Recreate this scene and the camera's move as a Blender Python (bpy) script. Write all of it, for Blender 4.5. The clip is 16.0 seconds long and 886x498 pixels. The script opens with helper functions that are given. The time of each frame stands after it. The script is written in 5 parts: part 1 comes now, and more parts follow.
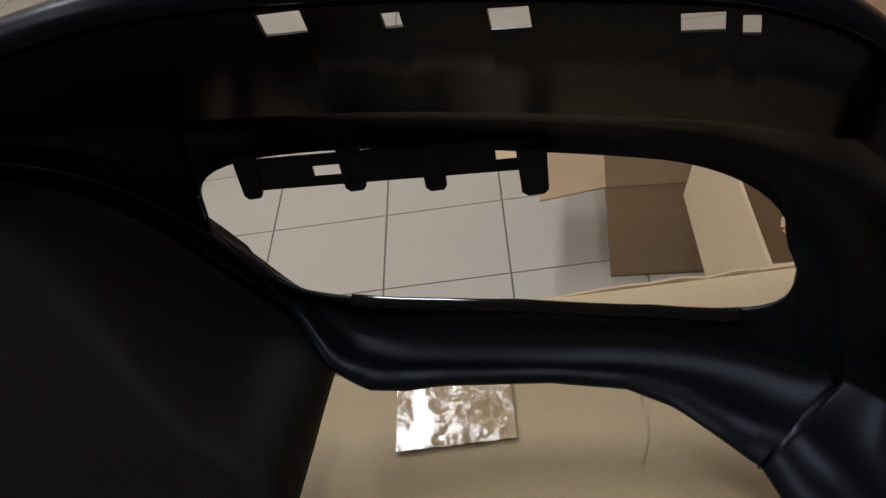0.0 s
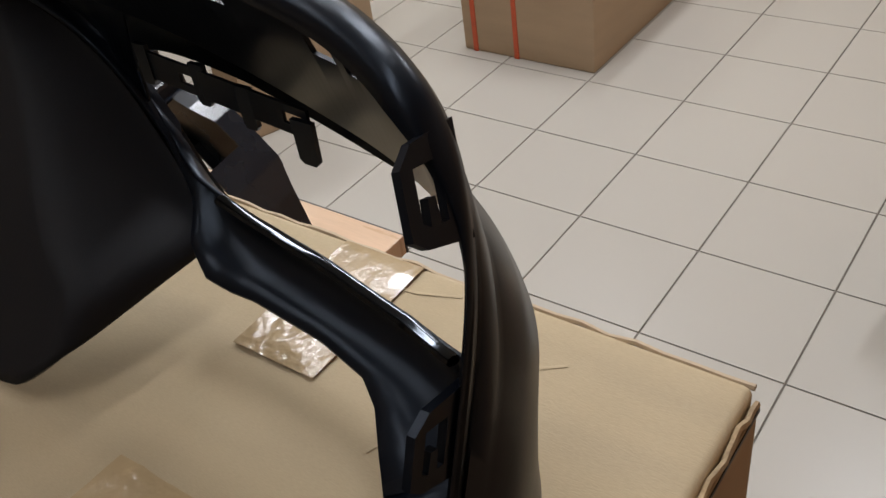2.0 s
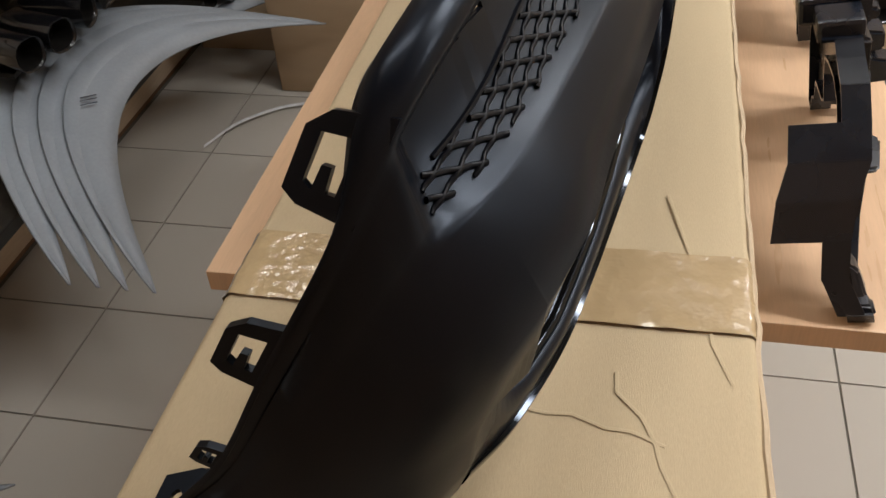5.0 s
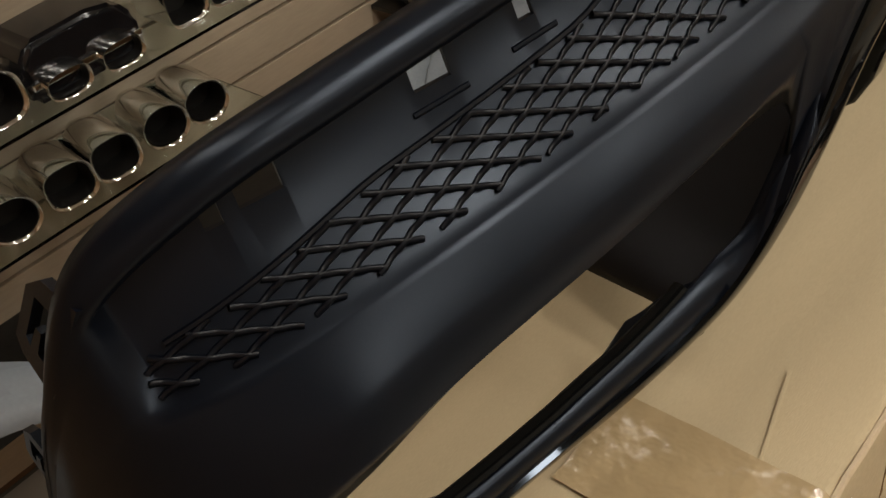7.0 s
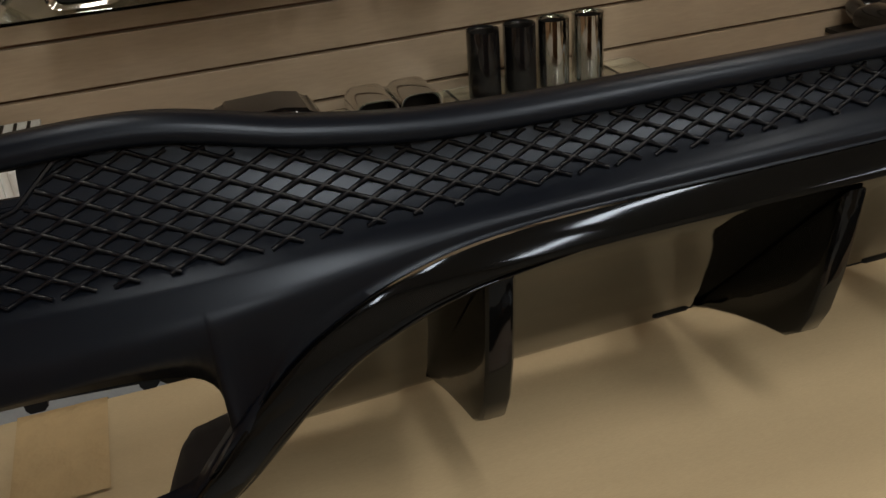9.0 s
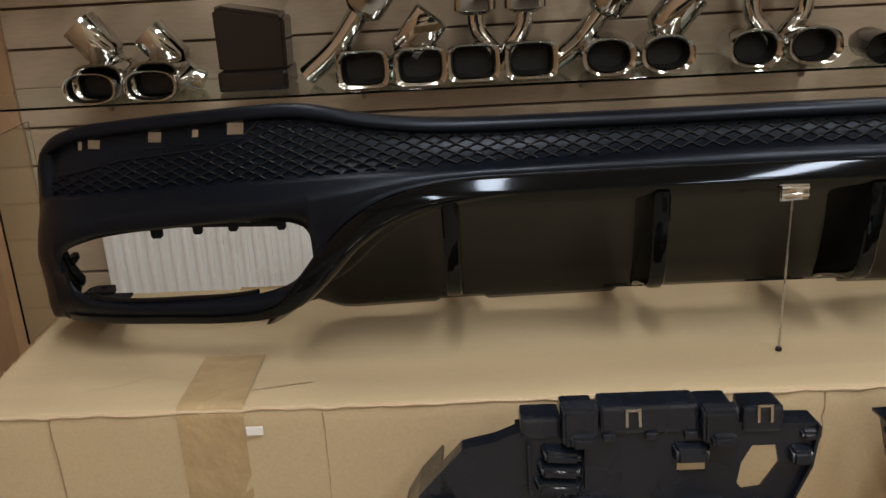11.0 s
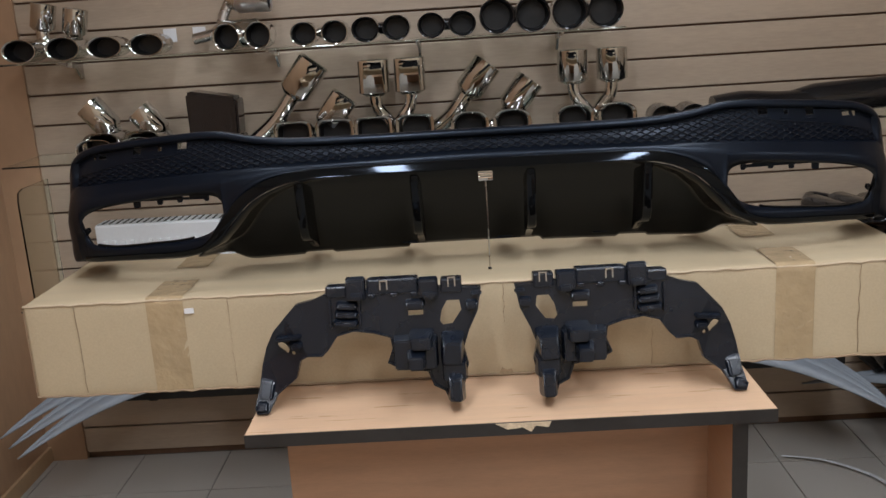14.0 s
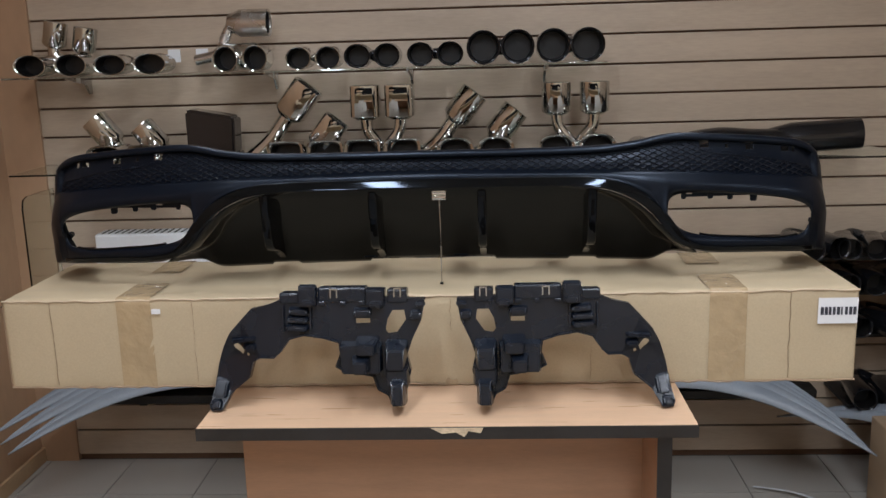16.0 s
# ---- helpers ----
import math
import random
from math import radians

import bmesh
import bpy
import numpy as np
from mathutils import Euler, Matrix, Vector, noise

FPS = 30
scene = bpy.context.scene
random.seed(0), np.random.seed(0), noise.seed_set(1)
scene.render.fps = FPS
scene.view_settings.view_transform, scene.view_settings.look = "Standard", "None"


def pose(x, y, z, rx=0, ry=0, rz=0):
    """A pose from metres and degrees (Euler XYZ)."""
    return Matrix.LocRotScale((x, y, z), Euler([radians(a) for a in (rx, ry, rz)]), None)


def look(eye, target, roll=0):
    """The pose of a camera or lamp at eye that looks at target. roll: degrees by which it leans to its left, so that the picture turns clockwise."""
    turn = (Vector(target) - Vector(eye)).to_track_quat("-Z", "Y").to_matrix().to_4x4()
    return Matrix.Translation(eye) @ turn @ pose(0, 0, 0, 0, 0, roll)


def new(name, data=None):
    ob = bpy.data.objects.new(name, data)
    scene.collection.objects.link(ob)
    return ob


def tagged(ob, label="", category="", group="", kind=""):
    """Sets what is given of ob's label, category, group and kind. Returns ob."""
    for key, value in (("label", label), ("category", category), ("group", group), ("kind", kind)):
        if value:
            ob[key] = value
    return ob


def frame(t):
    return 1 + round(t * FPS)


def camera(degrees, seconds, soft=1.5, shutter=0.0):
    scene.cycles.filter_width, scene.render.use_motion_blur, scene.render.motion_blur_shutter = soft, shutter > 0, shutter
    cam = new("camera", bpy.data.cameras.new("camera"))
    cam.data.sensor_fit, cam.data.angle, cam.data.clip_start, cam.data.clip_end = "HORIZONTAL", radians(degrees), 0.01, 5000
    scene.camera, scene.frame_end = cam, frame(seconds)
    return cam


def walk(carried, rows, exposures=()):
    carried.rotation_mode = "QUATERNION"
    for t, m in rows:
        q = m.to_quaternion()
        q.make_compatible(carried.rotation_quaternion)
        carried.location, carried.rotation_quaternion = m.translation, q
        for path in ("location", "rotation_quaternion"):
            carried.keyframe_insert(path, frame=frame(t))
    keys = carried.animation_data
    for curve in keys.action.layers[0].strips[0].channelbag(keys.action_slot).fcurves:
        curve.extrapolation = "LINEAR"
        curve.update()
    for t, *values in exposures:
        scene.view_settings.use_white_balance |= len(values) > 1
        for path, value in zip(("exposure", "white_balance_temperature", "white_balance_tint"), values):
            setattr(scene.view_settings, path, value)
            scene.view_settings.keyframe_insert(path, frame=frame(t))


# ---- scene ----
cam = camera(50.8, 16.0)
PATH = [
    (0, (-0.673, 0.539, 1.505), (-0.529, -1.057, 0.308), -10.6),
    (0.4, (-0.83, 0.582, 1.513), (-0.337, -0.959, 0.338), -10.9),
    (0.8, (-0.913, 0.626, 1.524), (-0.316, -0.890, 0.364), -9.9),
    (1.5, (-0.974, 0.588, 1.518), (-0.193, -0.805, 0.324), -9.1),
    (2, (-1.009, 0.431, 1.497), (0.036, -0.794, 0.255), -8.6),
    (2.2, (-1.014, 0.376, 1.511), (0.159, -0.762, 0.291), -7.7),
    (2.5, (-0.981, 0.338, 1.522), (0.339, -0.619, 0.362), -5.5),
    (2.8, (-0.975, 0.29, 1.51), (0.525, -0.405, 0.385), -5.3),
    (3.5, (-1.051, 0.179, 1.531), (0.645, 0.196, 0.471), -4.3),
    (4, (-1.082, 0.159, 1.529), (0.557, 0.405, 0.41), -2.3),
    (4.4, (-1.087, 0.154, 1.51), (0.485, 0.456, 0.311), -1.8),
    (4.5, (-1.088, 0.153, 1.508), (0.468, 0.463, 0.29), -1.9),
    (5, (-1.085, 0.128, 1.497), (0.403, 0.507, 0.215), -4.6),
    (7.5, (-0.840, -0.117, 1.530), (0.102, 1.168, 0.321), -11.5),
    (8, (-0.785, -0.200, 1.545), (0.180, 1.130, 0.420), -8.2),
    (8.5, (-0.650, -0.260, 1.545), (0.140, 1.260, 0.480), -5.5),
    (9, (-0.510, -0.280, 1.525), (-0.010, 1.385, 0.580), -4.6),
    (9.5, (-0.395, -0.371, 1.526), (-0.311, 1.414, 0.627), -4.4),
    (9.7, (-0.350, -0.440, 1.532), (-0.350, 1.360, 0.660), -4.6),
    (11.8, (-0.31, -1.051, 1.571), (-0.413, 0.856, 0.977), -2.6),
    (12, (-0.252, -1.115, 1.564), (-0.365, 0.794, 0.981), -2.2),
    (12.5, (-0.126, -1.282, 1.553), (-0.244, 0.628, 0.974), -1.9),
    (13, (-0.107, -1.415, 1.563), (-0.194, 0.502, 0.998), -2.5),
    (13.5, (-0.116, -1.551, 1.566), (-0.163, 0.371, 1.015), -3.8),
    (14, (-0.039, -1.652, 1.569), (-0.095, 0.289, 1.088), -3.6),
    (14.5, (0.056, -1.708, 1.566), (-0.057, 0.232, 1.094), -2.8),
    (15, (0.085, -1.736, 1.559), (-0.053, 0.206, 1.103), -2.0),
    (15.5, (0.101, -1.751, 1.562), (-0.015, 0.2, 1.136), -1.6),
    (16, (0.109, -1.757, 1.559), (0.001, 0.196, 1.142), -1.7),
]
walk(cam, [(t, look(eye, target, roll)) for t, eye, target, roll in PATH],
     [(0.0, -0.55, 6200, 10), (0.5, -0.28, 6100, 10), (1.5, -0.12, 6050, 10), (2.8, -0.08, 6200, 10), (4.5, 0.12, 6350, 10), (5.2, 0.15, 6500, 10), (7.5, -0.5, 7200, 8), (8.5, -0.62, 7200, 8), (9.6, -0.72, 7200, 8), (11.8, -0.15, 6300, 10), (13.0, -0.14, 6050, 11), (14.0, -0.14, 5750, 10), (16.0, -0.08, 5650, 10)])

# ---- world and light ----
world = bpy.data.worlds.new("world")
scene.world = world
world.use_nodes = True
world.node_tree.nodes["Background"].inputs[0].default_value = (0.9, 0.85, 0.75, 1)
world.node_tree.nodes["Background"].inputs[1].default_value = 0.02


def area_lamp(x, y, z, sx, sy, watts, colour=(1.0, 0.985, 0.97)):
    d = bpy.data.lights.new("ceiling_lamp", "AREA")
    d.shape, d.size, d.size_y, d.energy, d.color = "RECTANGLE", sx, sy, watts, colour
    ob = new("ceiling_lamp", d)
    ob.matrix_world = pose(x, y, z)
    return ob


CEIL = 2.75
LAMPS = [(-0.70, 0.62), (0.75, 0.62), (-0.30, -0.95), (0.62, -0.95), (-0.70, -2.6), (0.75, -2.6), (2.6, -2.6)]
for lx, ly in LAMPS:
    area_lamp(lx, ly, CEIL - 0.03, 0.11, 1.10, (4.0 if lx < 0 else 5.0) if ly > 0 else 20.5)

# ---- materials ----


def material(name, colour, rough=0.5, metal=0.0, vary=0.12, scale=8.0, fine=120.0, bump=0.15, bump_size=0.002, stretch=(1, 1, 1), rough_vary=0.1, coat=0.0, spec=0.5, per_piece=0.0, turn=(0, 0, 0)):
    """A surface whose colour and gloss vary at two scales, with fine relief."""
    m = bpy.data.materials.new(name)
    m.use_nodes = True
    nt = m.node_tree
    n, ln = nt.nodes, nt.links
    b = n["Principled BSDF"]
    b.inputs["Metallic"].default_value = metal
    b.inputs["Specular IOR Level"].default_value = spec
    b.inputs["Coat Weight"].default_value = coat
    b.inputs["Coat Roughness"].default_value = 0.04
    co = n.new("ShaderNodeTexCoord")
    mp = n.new("ShaderNodeMapping")
    mp.inputs["Scale"].default_value = stretch
    mp.inputs["Rotation"].default_value = turn
    if per_piece:
        oi = n.new("ShaderNodeObjectInfo")
        far = n.new("ShaderNodeVectorMath")
        far.operation = "MULTIPLY_ADD"
        far.inputs[1].default_value = (37.0, 53.0, 71.0)
        ln.new(oi.outputs["Random"], far.inputs[0])
        ln.new(co.outputs["Object"], far.inputs[2])
        ln.new(far.outputs[0], mp.inputs["Vector"])
    else:
        ln.new(co.outputs["Object"], mp.inputs["Vector"])
    big = n.new("ShaderNodeTexNoise")
    big.inputs["Scale"].default_value, big.inputs["Detail"].default_value = scale, 4
    small = n.new("ShaderNodeTexNoise")
    small.inputs["Scale"].default_value, small.inputs["Detail"].default_value = fine, 3
    for t in (big, small):
        ln.new(mp.outputs[0], t.inputs["Vector"])
    mix = n.new("ShaderNodeMath")
    mix.operation = "MULTIPLY_ADD"
    mix.inputs[1].default_value = 0.6
    ln.new(big.outputs["Fac"], mix.inputs[0])
    half = n.new("ShaderNodeMath")
    half.operation = "MULTIPLY"
    half.inputs[1].default_value = 0.4
    ln.new(small.outputs["Fac"], half.inputs[0])
    ln.new(half.outputs[0], mix.inputs[2])
    fac = mix.outputs[0]
    if per_piece:
        pp = n.new("ShaderNodeMath")
        pp.operation = "MULTIPLY_ADD"
        pp.inputs[1].default_value = per_piece
        ln.new(oi.outputs["Random"], pp.inputs[0])
        ln.new(fac, pp.inputs[2])
        fac = pp.outputs[0]
    ramp = n.new("ShaderNodeValToRGB")
    lo = [c * (1 - vary) for c in colour]
    hi = [min(1, c * (1 + vary)) for c in colour]
    ramp.color_ramp.elements[0].position, ramp.color_ramp.elements[0].color = 0.3, (*lo, 1)
    ramp.color_ramp.elements[1].position, ramp.color_ramp.elements[1].color = 0.7, (*hi, 1)
    ln.new(fac, ramp.inputs[0])
    ln.new(ramp.outputs[0], b.inputs["Base Color"])
    rr = n.new("ShaderNodeMapRange")
    rr.inputs[1].default_value, rr.inputs[2].default_value = 0.3, 0.7
    rr.inputs[3].default_value, rr.inputs[4].default_value = max(0.01, rough - rough_vary), min(1, rough + rough_vary)
    ln.new(big.outputs["Fac"], rr.inputs[0])
    ln.new(rr.outputs[0], b.inputs["Roughness"])
    if bump:
        bp = n.new("ShaderNodeBump")
        bp.inputs["Strength"].default_value, bp.inputs["Distance"].default_value = bump, bump_size
        ln.new(small.outputs["Fac"], bp.inputs["Height"])
        ln.new(bp.outputs[0], b.inputs["Normal"])
    return m


def glass(name, tint=(0.85, 0.95, 0.9), rough=0.02):
    m = bpy.data.materials.new(name)
    m.use_nodes = True
    b = m.node_tree.nodes["Principled BSDF"]
    b.inputs["Base Color"].default_value = (*tint, 1)
    b.inputs["Roughness"].default_value = rough
    b.inputs["Transmission Weight"].default_value = 1.0
    b.inputs["IOR"].default_value = 1.45
    return m


def glow(name, colour, strength):
    m = bpy.data.materials.new(name)
    m.use_nodes = True
    b = m.node_tree.nodes["Principled BSDF"]
    b.inputs["Emission Color"].default_value = (*colour, 1)
    b.inputs["Emission Strength"].default_value = strength
    return m


M_CARD = material("cardboard", (0.47, 0.375, 0.238), 0.75, vary=0.10, scale=3.5, fine=260, bump=0.25, bump_size=0.0008, stretch=(1, 6, 1), spec=0.25)
M_CARD2 = material("cardboard_brown", (0.34, 0.245, 0.155), 0.8, vary=0.12, scale=4, fine=220, bump=0.3, bump_size=0.0008, stretch=(1, 1, 5), spec=0.2)
M_CARD3 = material("cardboard_pale", (0.52, 0.41, 0.28), 0.75, vary=0.1, scale=4, fine=220, bump=0.3, bump_size=0.0008, spec=0.2)
M_FLUTE = material("cardboard_edge", (0.36, 0.26, 0.15), 0.9, vary=0.35, scale=60, fine=300, bump=0.6)
M_TAPE = material("packing_tape", (0.40, 0.295, 0.165), 0.22, vary=0.12, scale=14, fine=40, bump=0.9, bump_size=0.004, rough_vary=0.08, coat=0.5)
M_TAPE_CLEAR = material("tape_clear", (0.47, 0.35, 0.195), 0.16, vary=0.12, scale=14, fine=45, bump=0.8, bump_size=0.004, rough_vary=0.08, coat=0.25)
M_BLACK = material("matt_black_plastic", (0.0030, 0.0042, 0.0075), 0.31, vary=0.15, scale=9, fine=900, bump=0.06, bump_size=0.0004, rough_vary=0.03, spec=0.25)
# blue tint put into the highlights for the cool light on the plastic
M_BLACK.node_tree.nodes["Principled BSDF"].inputs["Specular Tint"].default_value = (0.70, 0.82, 1.0, 1)
M_BRACKET = material("moulded_black_plastic", (0.007, 0.0095, 0.0155), 0.26, vary=0.2, scale=14, fine=500, bump=0.12, bump_size=0.0005, rough_vary=0.08)
M_BACK = material("unpainted_black_plastic", (0.006, 0.006, 0.008), 0.62, vary=0.2, scale=9, fine=500, bump=0.15, bump_size=0.0005, rough_vary=0.05, spec=0.25)
M_GLOSS = material("gloss_black_paint", (0.003, 0.003, 0.003), 0.06, vary=0.1, scale=5, fine=60, bump=0.0, rough_vary=0.02, coat=0.0, spec=0.25)
# reflections tinted blue to offset the brown thrown up by the cardboard
M_GLOSS.node_tree.nodes["Principled BSDF"].inputs["Specular Tint"].default_value = (0.68, 0.80, 1.0, 1)
M_MESH = material("grille_black_plastic", (0.004, 0.005, 0.008), 0.33, vary=0.12, scale=12, fine=700, bump=0.08, bump_size=0.0004, spec=0.18)
M_CHROME = material("chrome", (0.60, 0.60, 0.58), 0.06, 1.0, vary=0.06, scale=6, fine=40, bump=0.05, bump_size=0.001, rough_vary=0.04)
M_STEEL = material("brushed_steel", (0.55, 0.54, 0.52), 0.24, 1.0, vary=0.15, scale=10, fine=150, bump=0.1, bump_size=0.0006)
M_BLKCHROME = material("black_chrome", (0.012, 0.012, 0.014), 0.16, 0.4, vary=0.2, scale=8, fine=60, bump=0.05, rough_vary=0.05, coat=0.4)
M_DARK = material("tip_inside", (0.012, 0.011, 0.010), 0.45, 0.3, vary=0.3, scale=20, fine=90)
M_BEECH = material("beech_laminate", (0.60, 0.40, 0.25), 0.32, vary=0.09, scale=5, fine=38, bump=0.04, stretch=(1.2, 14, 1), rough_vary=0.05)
# desk panels: a darker, redder colour than the tabletop's
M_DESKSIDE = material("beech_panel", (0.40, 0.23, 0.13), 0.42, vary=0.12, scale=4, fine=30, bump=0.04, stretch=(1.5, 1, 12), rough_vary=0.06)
M_EDGE = material("black_edge_band", (0.02, 0.017, 0.015), 0.4, vary=0.3, scale=20, fine=90)
M_CHIP = material("bare_chipboard", (0.60, 0.47, 0.31), 0.9, vary=0.35, scale=80, fine=300, bump=0.6)
M_SLAT = material("maple_slatboard", (0.42, 0.33, 0.24), 0.36, vary=0.13, scale=2.2, fine=26, bump=0.03, stretch=(1.0, 1, 7), rough_vary=0.06, per_piece=0.12)
M_GROOVE = material("slat_groove", (0.14, 0.075, 0.04), 0.7, vary=0.2, scale=8, fine=60)
M_PANEL = material("wood_side_panel", (0.38, 0.235, 0.135), 0.42, vary=0.13, scale=1.6, fine=22, bump=0.03, stretch=(1, 2, 0.6), rough_vary=0.06)
M_SKIRT = material("skirting", (0.46, 0.31, 0.17), 0.45, vary=0.1, scale=5, fine=50)
M_TILE = material("floor_tile", (0.42, 0.395, 0.35), 0.30, vary=0.012, scale=3, fine=180, bump=0.03, bump_size=0.0006, rough_vary=0.015, per_piece=0.22)
M_GROUT = material("grout", (0.16, 0.145, 0.12), 0.9, vary=0.25, scale=15, fine=200, bump=0.4)
M_CEIL = material("ceiling_paint", (0.66, 0.63, 0.57), 0.85, vary=0.04, scale=2, fine=90, bump=0.1)
M_WALL = material("wall_paint", (0.68, 0.58, 0.44), 0.8, vary=0.05, scale=2, fine=90, bump=0.1)
M_WHITE = material("white_enamel", (0.80, 0.82, 0.82), 0.35, vary=0.04, scale=5, fine=60, bump=0.03)
M_PAPER = material("paper_label", (0.74, 0.73, 0.72), 0.7, vary=0.05, scale=12, fine=200, bump=0.1)
M_INK = material("ink", (0.03, 0.03, 0.04), 0.6, vary=0.1)
M_PRIMER = material("grey_primer", (0.27, 0.30, 0.335), 0.45, vary=0.10, scale=6, fine=120, bump=0.05)
M_PLASTIC = material("white_strap", (0.72, 0.73, 0.74), 0.3, vary=0.06, scale=20, fine=80)
M_RED = material("red_strap", (0.45, 0.07, 0.02), 0.4, vary=0.15, scale=20, fine=90)
M_GLASS = glass("shelf_glass", (0.86, 0.95, 0.92))
M_FILM = glass("clear_film", (0.97, 0.97, 0.97), 0.12)
M_LAMP = glow("lamp_diffuser", (1.0, 0.98, 0.96), 6.0)

# ---- builders ----


def part(name, bm, mat, parent=None, label="", smooth=False, sharp=40):
    me = bpy.data.meshes.new(name)
    bm.normal_update()
    bm.to_mesh(me)
    bm.free()
    if smooth:
        me.polygons.foreach_set("use_smooth", [True] * len(me.polygons))
        me.set_sharp_from_angle(angle=radians(sharp))
    me.materials.append(mat)
    ob = new(name, me)
    if parent:
        ob.parent = parent
    if label:
        tagged(ob, label)
    return ob


def thing(name, label, category, m=None, group="", kind=""):
    ob = new(name)
    ob.empty_display_size = 0.05
    if m is not None:
        ob.matrix_world = m
    return tagged(ob, label, category, group, kind)


def block(bm, x0, x1, y0, y1, z0, z1, bevel=0.0, m=None):
    r = bmesh.ops.create_cube(bm, size=1)
    mm = Matrix.LocRotScale(((x0 + x1) / 2, (y0 + y1) / 2, (z0 + z1) / 2), None, (x1 - x0, y1 - y0, z1 - z0))
    bmesh.ops.transform(bm, matrix=mm, verts=r["verts"])
    vs = r["verts"]
    if bevel:
        es = list({e for v in vs for e in v.link_edges})
        g = bmesh.ops.bevel(bm, geom=es, offset=bevel, segments=2, affect="EDGES", profile=0.6)
        vs = list({v for f in g["faces"] for v in f.verts} | {v for v in vs if v.is_valid})
    if m is not None:
        bmesh.ops.transform(bm, matrix=m, verts=vs)
    return bm


def cube(x0, x1, y0, y1, z0, z1, bevel=0.0, m=None):
    return block(bmesh.new(), x0, x1, y0, y1, z0, z1, bevel, m)


def sheet(bm, grid, skip=None, closed=False):
    """Quads over a grid of points (rows of columns)."""
    vs = [[bm.verts.new(p) for p in row] for row in grid]
    for i in range(len(vs) - 1):
        for j in range(len(vs[0]) - (0 if closed else 1)):
            if skip and skip(i, j):
                continue
            k = (j + 1) % len(vs[0])
            bm.faces.new((vs[i][j], vs[i][k], vs[i + 1][k], vs[i + 1][j]))
    return vs


def prism(bm, outline, d0, d1, m=None, holes=()):
    """A plate: an outline in x and z, thick from y = d0 to d1, with holes."""
    loops = [outline, *holes]
    es = []
    for lp in loops:
        vs = [bm.verts.new((p[0], d0, p[1])) for p in lp]
        es += [bm.edges.new((vs[i], vs[(i + 1) % len(vs)])) for i in range(len(vs))]
    g = bmesh.ops.triangle_fill(bm, use_beauty=True, edges=es)
    fs = [f for f in g["geom"] if isinstance(f, bmesh.types.BMFace)]
    ex = bmesh.ops.extrude_face_region(bm, geom=fs)
    nv = [v for v in ex["geom"] if isinstance(v, bmesh.types.BMVert)]
    bmesh.ops.translate(bm, vec=(0, d1 - d0, 0), verts=nv)
    allv = list({v for e in es for v in e.verts if v.is_valid} | set(nv))
    bmesh.ops.recalc_face_normals(bm, faces=bm.faces[:])
    if m is not None:
        bmesh.ops.transform(bm, matrix=m, verts=allv)
    return bm


def spline(pts, n):
    """n + 1 points of a smooth curve through pts."""
    pts = [Vector(p) for p in pts]
    out = []
    for k in range(n + 1):
        t = k / n * (len(pts) - 1)
        i = min(int(t), len(pts) - 2)
        f = t - i
        p1, p2 = pts[i], pts[i + 1]
        p0 = pts[i - 1] if i else p1 * 2 - p2
        p3 = pts[i + 2] if i + 2 < len(pts) else p2 * 2 - p1
        out.append(0.5 * ((2 * p1) + (p2 - p0) * f + (2 * p0 - 5 * p1 + 4 * p2 - p3) * f * f + (3 * p1 - p0 - 3 * p2 + p3) * f ** 3))
    return out


def tube(bm, path, rx, rz=None, seg=16, squareness=2.0, up=(0, 0, 1), cap=False):
    """A pipe along path; rx, rz: half widths (numbers or one a point); squareness: 2 is round, 5 a rounded square."""
    n = len(path)
    rz = rx if rz is None else rz
    rows = []
    for i, p in enumerate(path):
        p = Vector(p)
        d = (Vector(path[min(i + 1, n - 1)]) - Vector(path[max(i - 1, 0)])).normalized()
        if i and d.dot(last) < 0:
            d = -d
        last = d
        side = d.cross(Vector(up))
        side = side.normalized() if side.length > 1e-4 else Vector((1, 0, 0))
        top = side.cross(d).normalized()
        a = rx[i] if isinstance(rx, (list, tuple)) else rx
        c = rz[i] if isinstance(rz, (list, tuple)) else rz
        row = []
        for k in range(seg):
            th = 2 * math.pi * k / seg
            cs, sn = math.cos(th), math.sin(th)
            row.append(p + side * (a * math.copysign(abs(cs) ** (2 / squareness), cs)) + top * (c * math.copysign(abs(sn) ** (2 / squareness), sn)))
        rows.append(row)
    vs = sheet(bm, rows, closed=True)
    if cap:
        bm.faces.new(vs[0])
        bm.faces.new(vs[-1][::-1])
    return bm


def smooth01(a, b, x):
    t = max(0.0, min(1.0, (x - a) / (b - a)))
    return t * t * (3 - 2 * t)


def lerp_table(tab, x):
    """Piecewise linear value from a small table of (x, value)."""
    if x <= tab[0][0]:
        return tab[0][1]
    for (a, u), (b, v) in zip(tab, tab[1:]):
        if x <= b:
            return u + (v - u) * (x - a) / (b - a)
    return tab[-1][1]


def soft_table(tab, x, reach):
    """The table's value with its corners rounded off over reach."""
    return sum(lerp_table(tab, x + reach * k / 3) for k in range(-3, 4)) / 7


# ---- the room ----
WX0, WX1, WY0, WY1 = -1.70, 2.00, -4.3, 1.64
FAR_X, TURN_Y = 3.9, -1.45


def grid_lines(a, b, origin, pitch):
    k = math.ceil((a - origin) / pitch - 1e-6)
    out = []
    while origin + k * pitch <= b + 1e-6:
        out.append(origin + k * pitch)
        k += 1
    return out


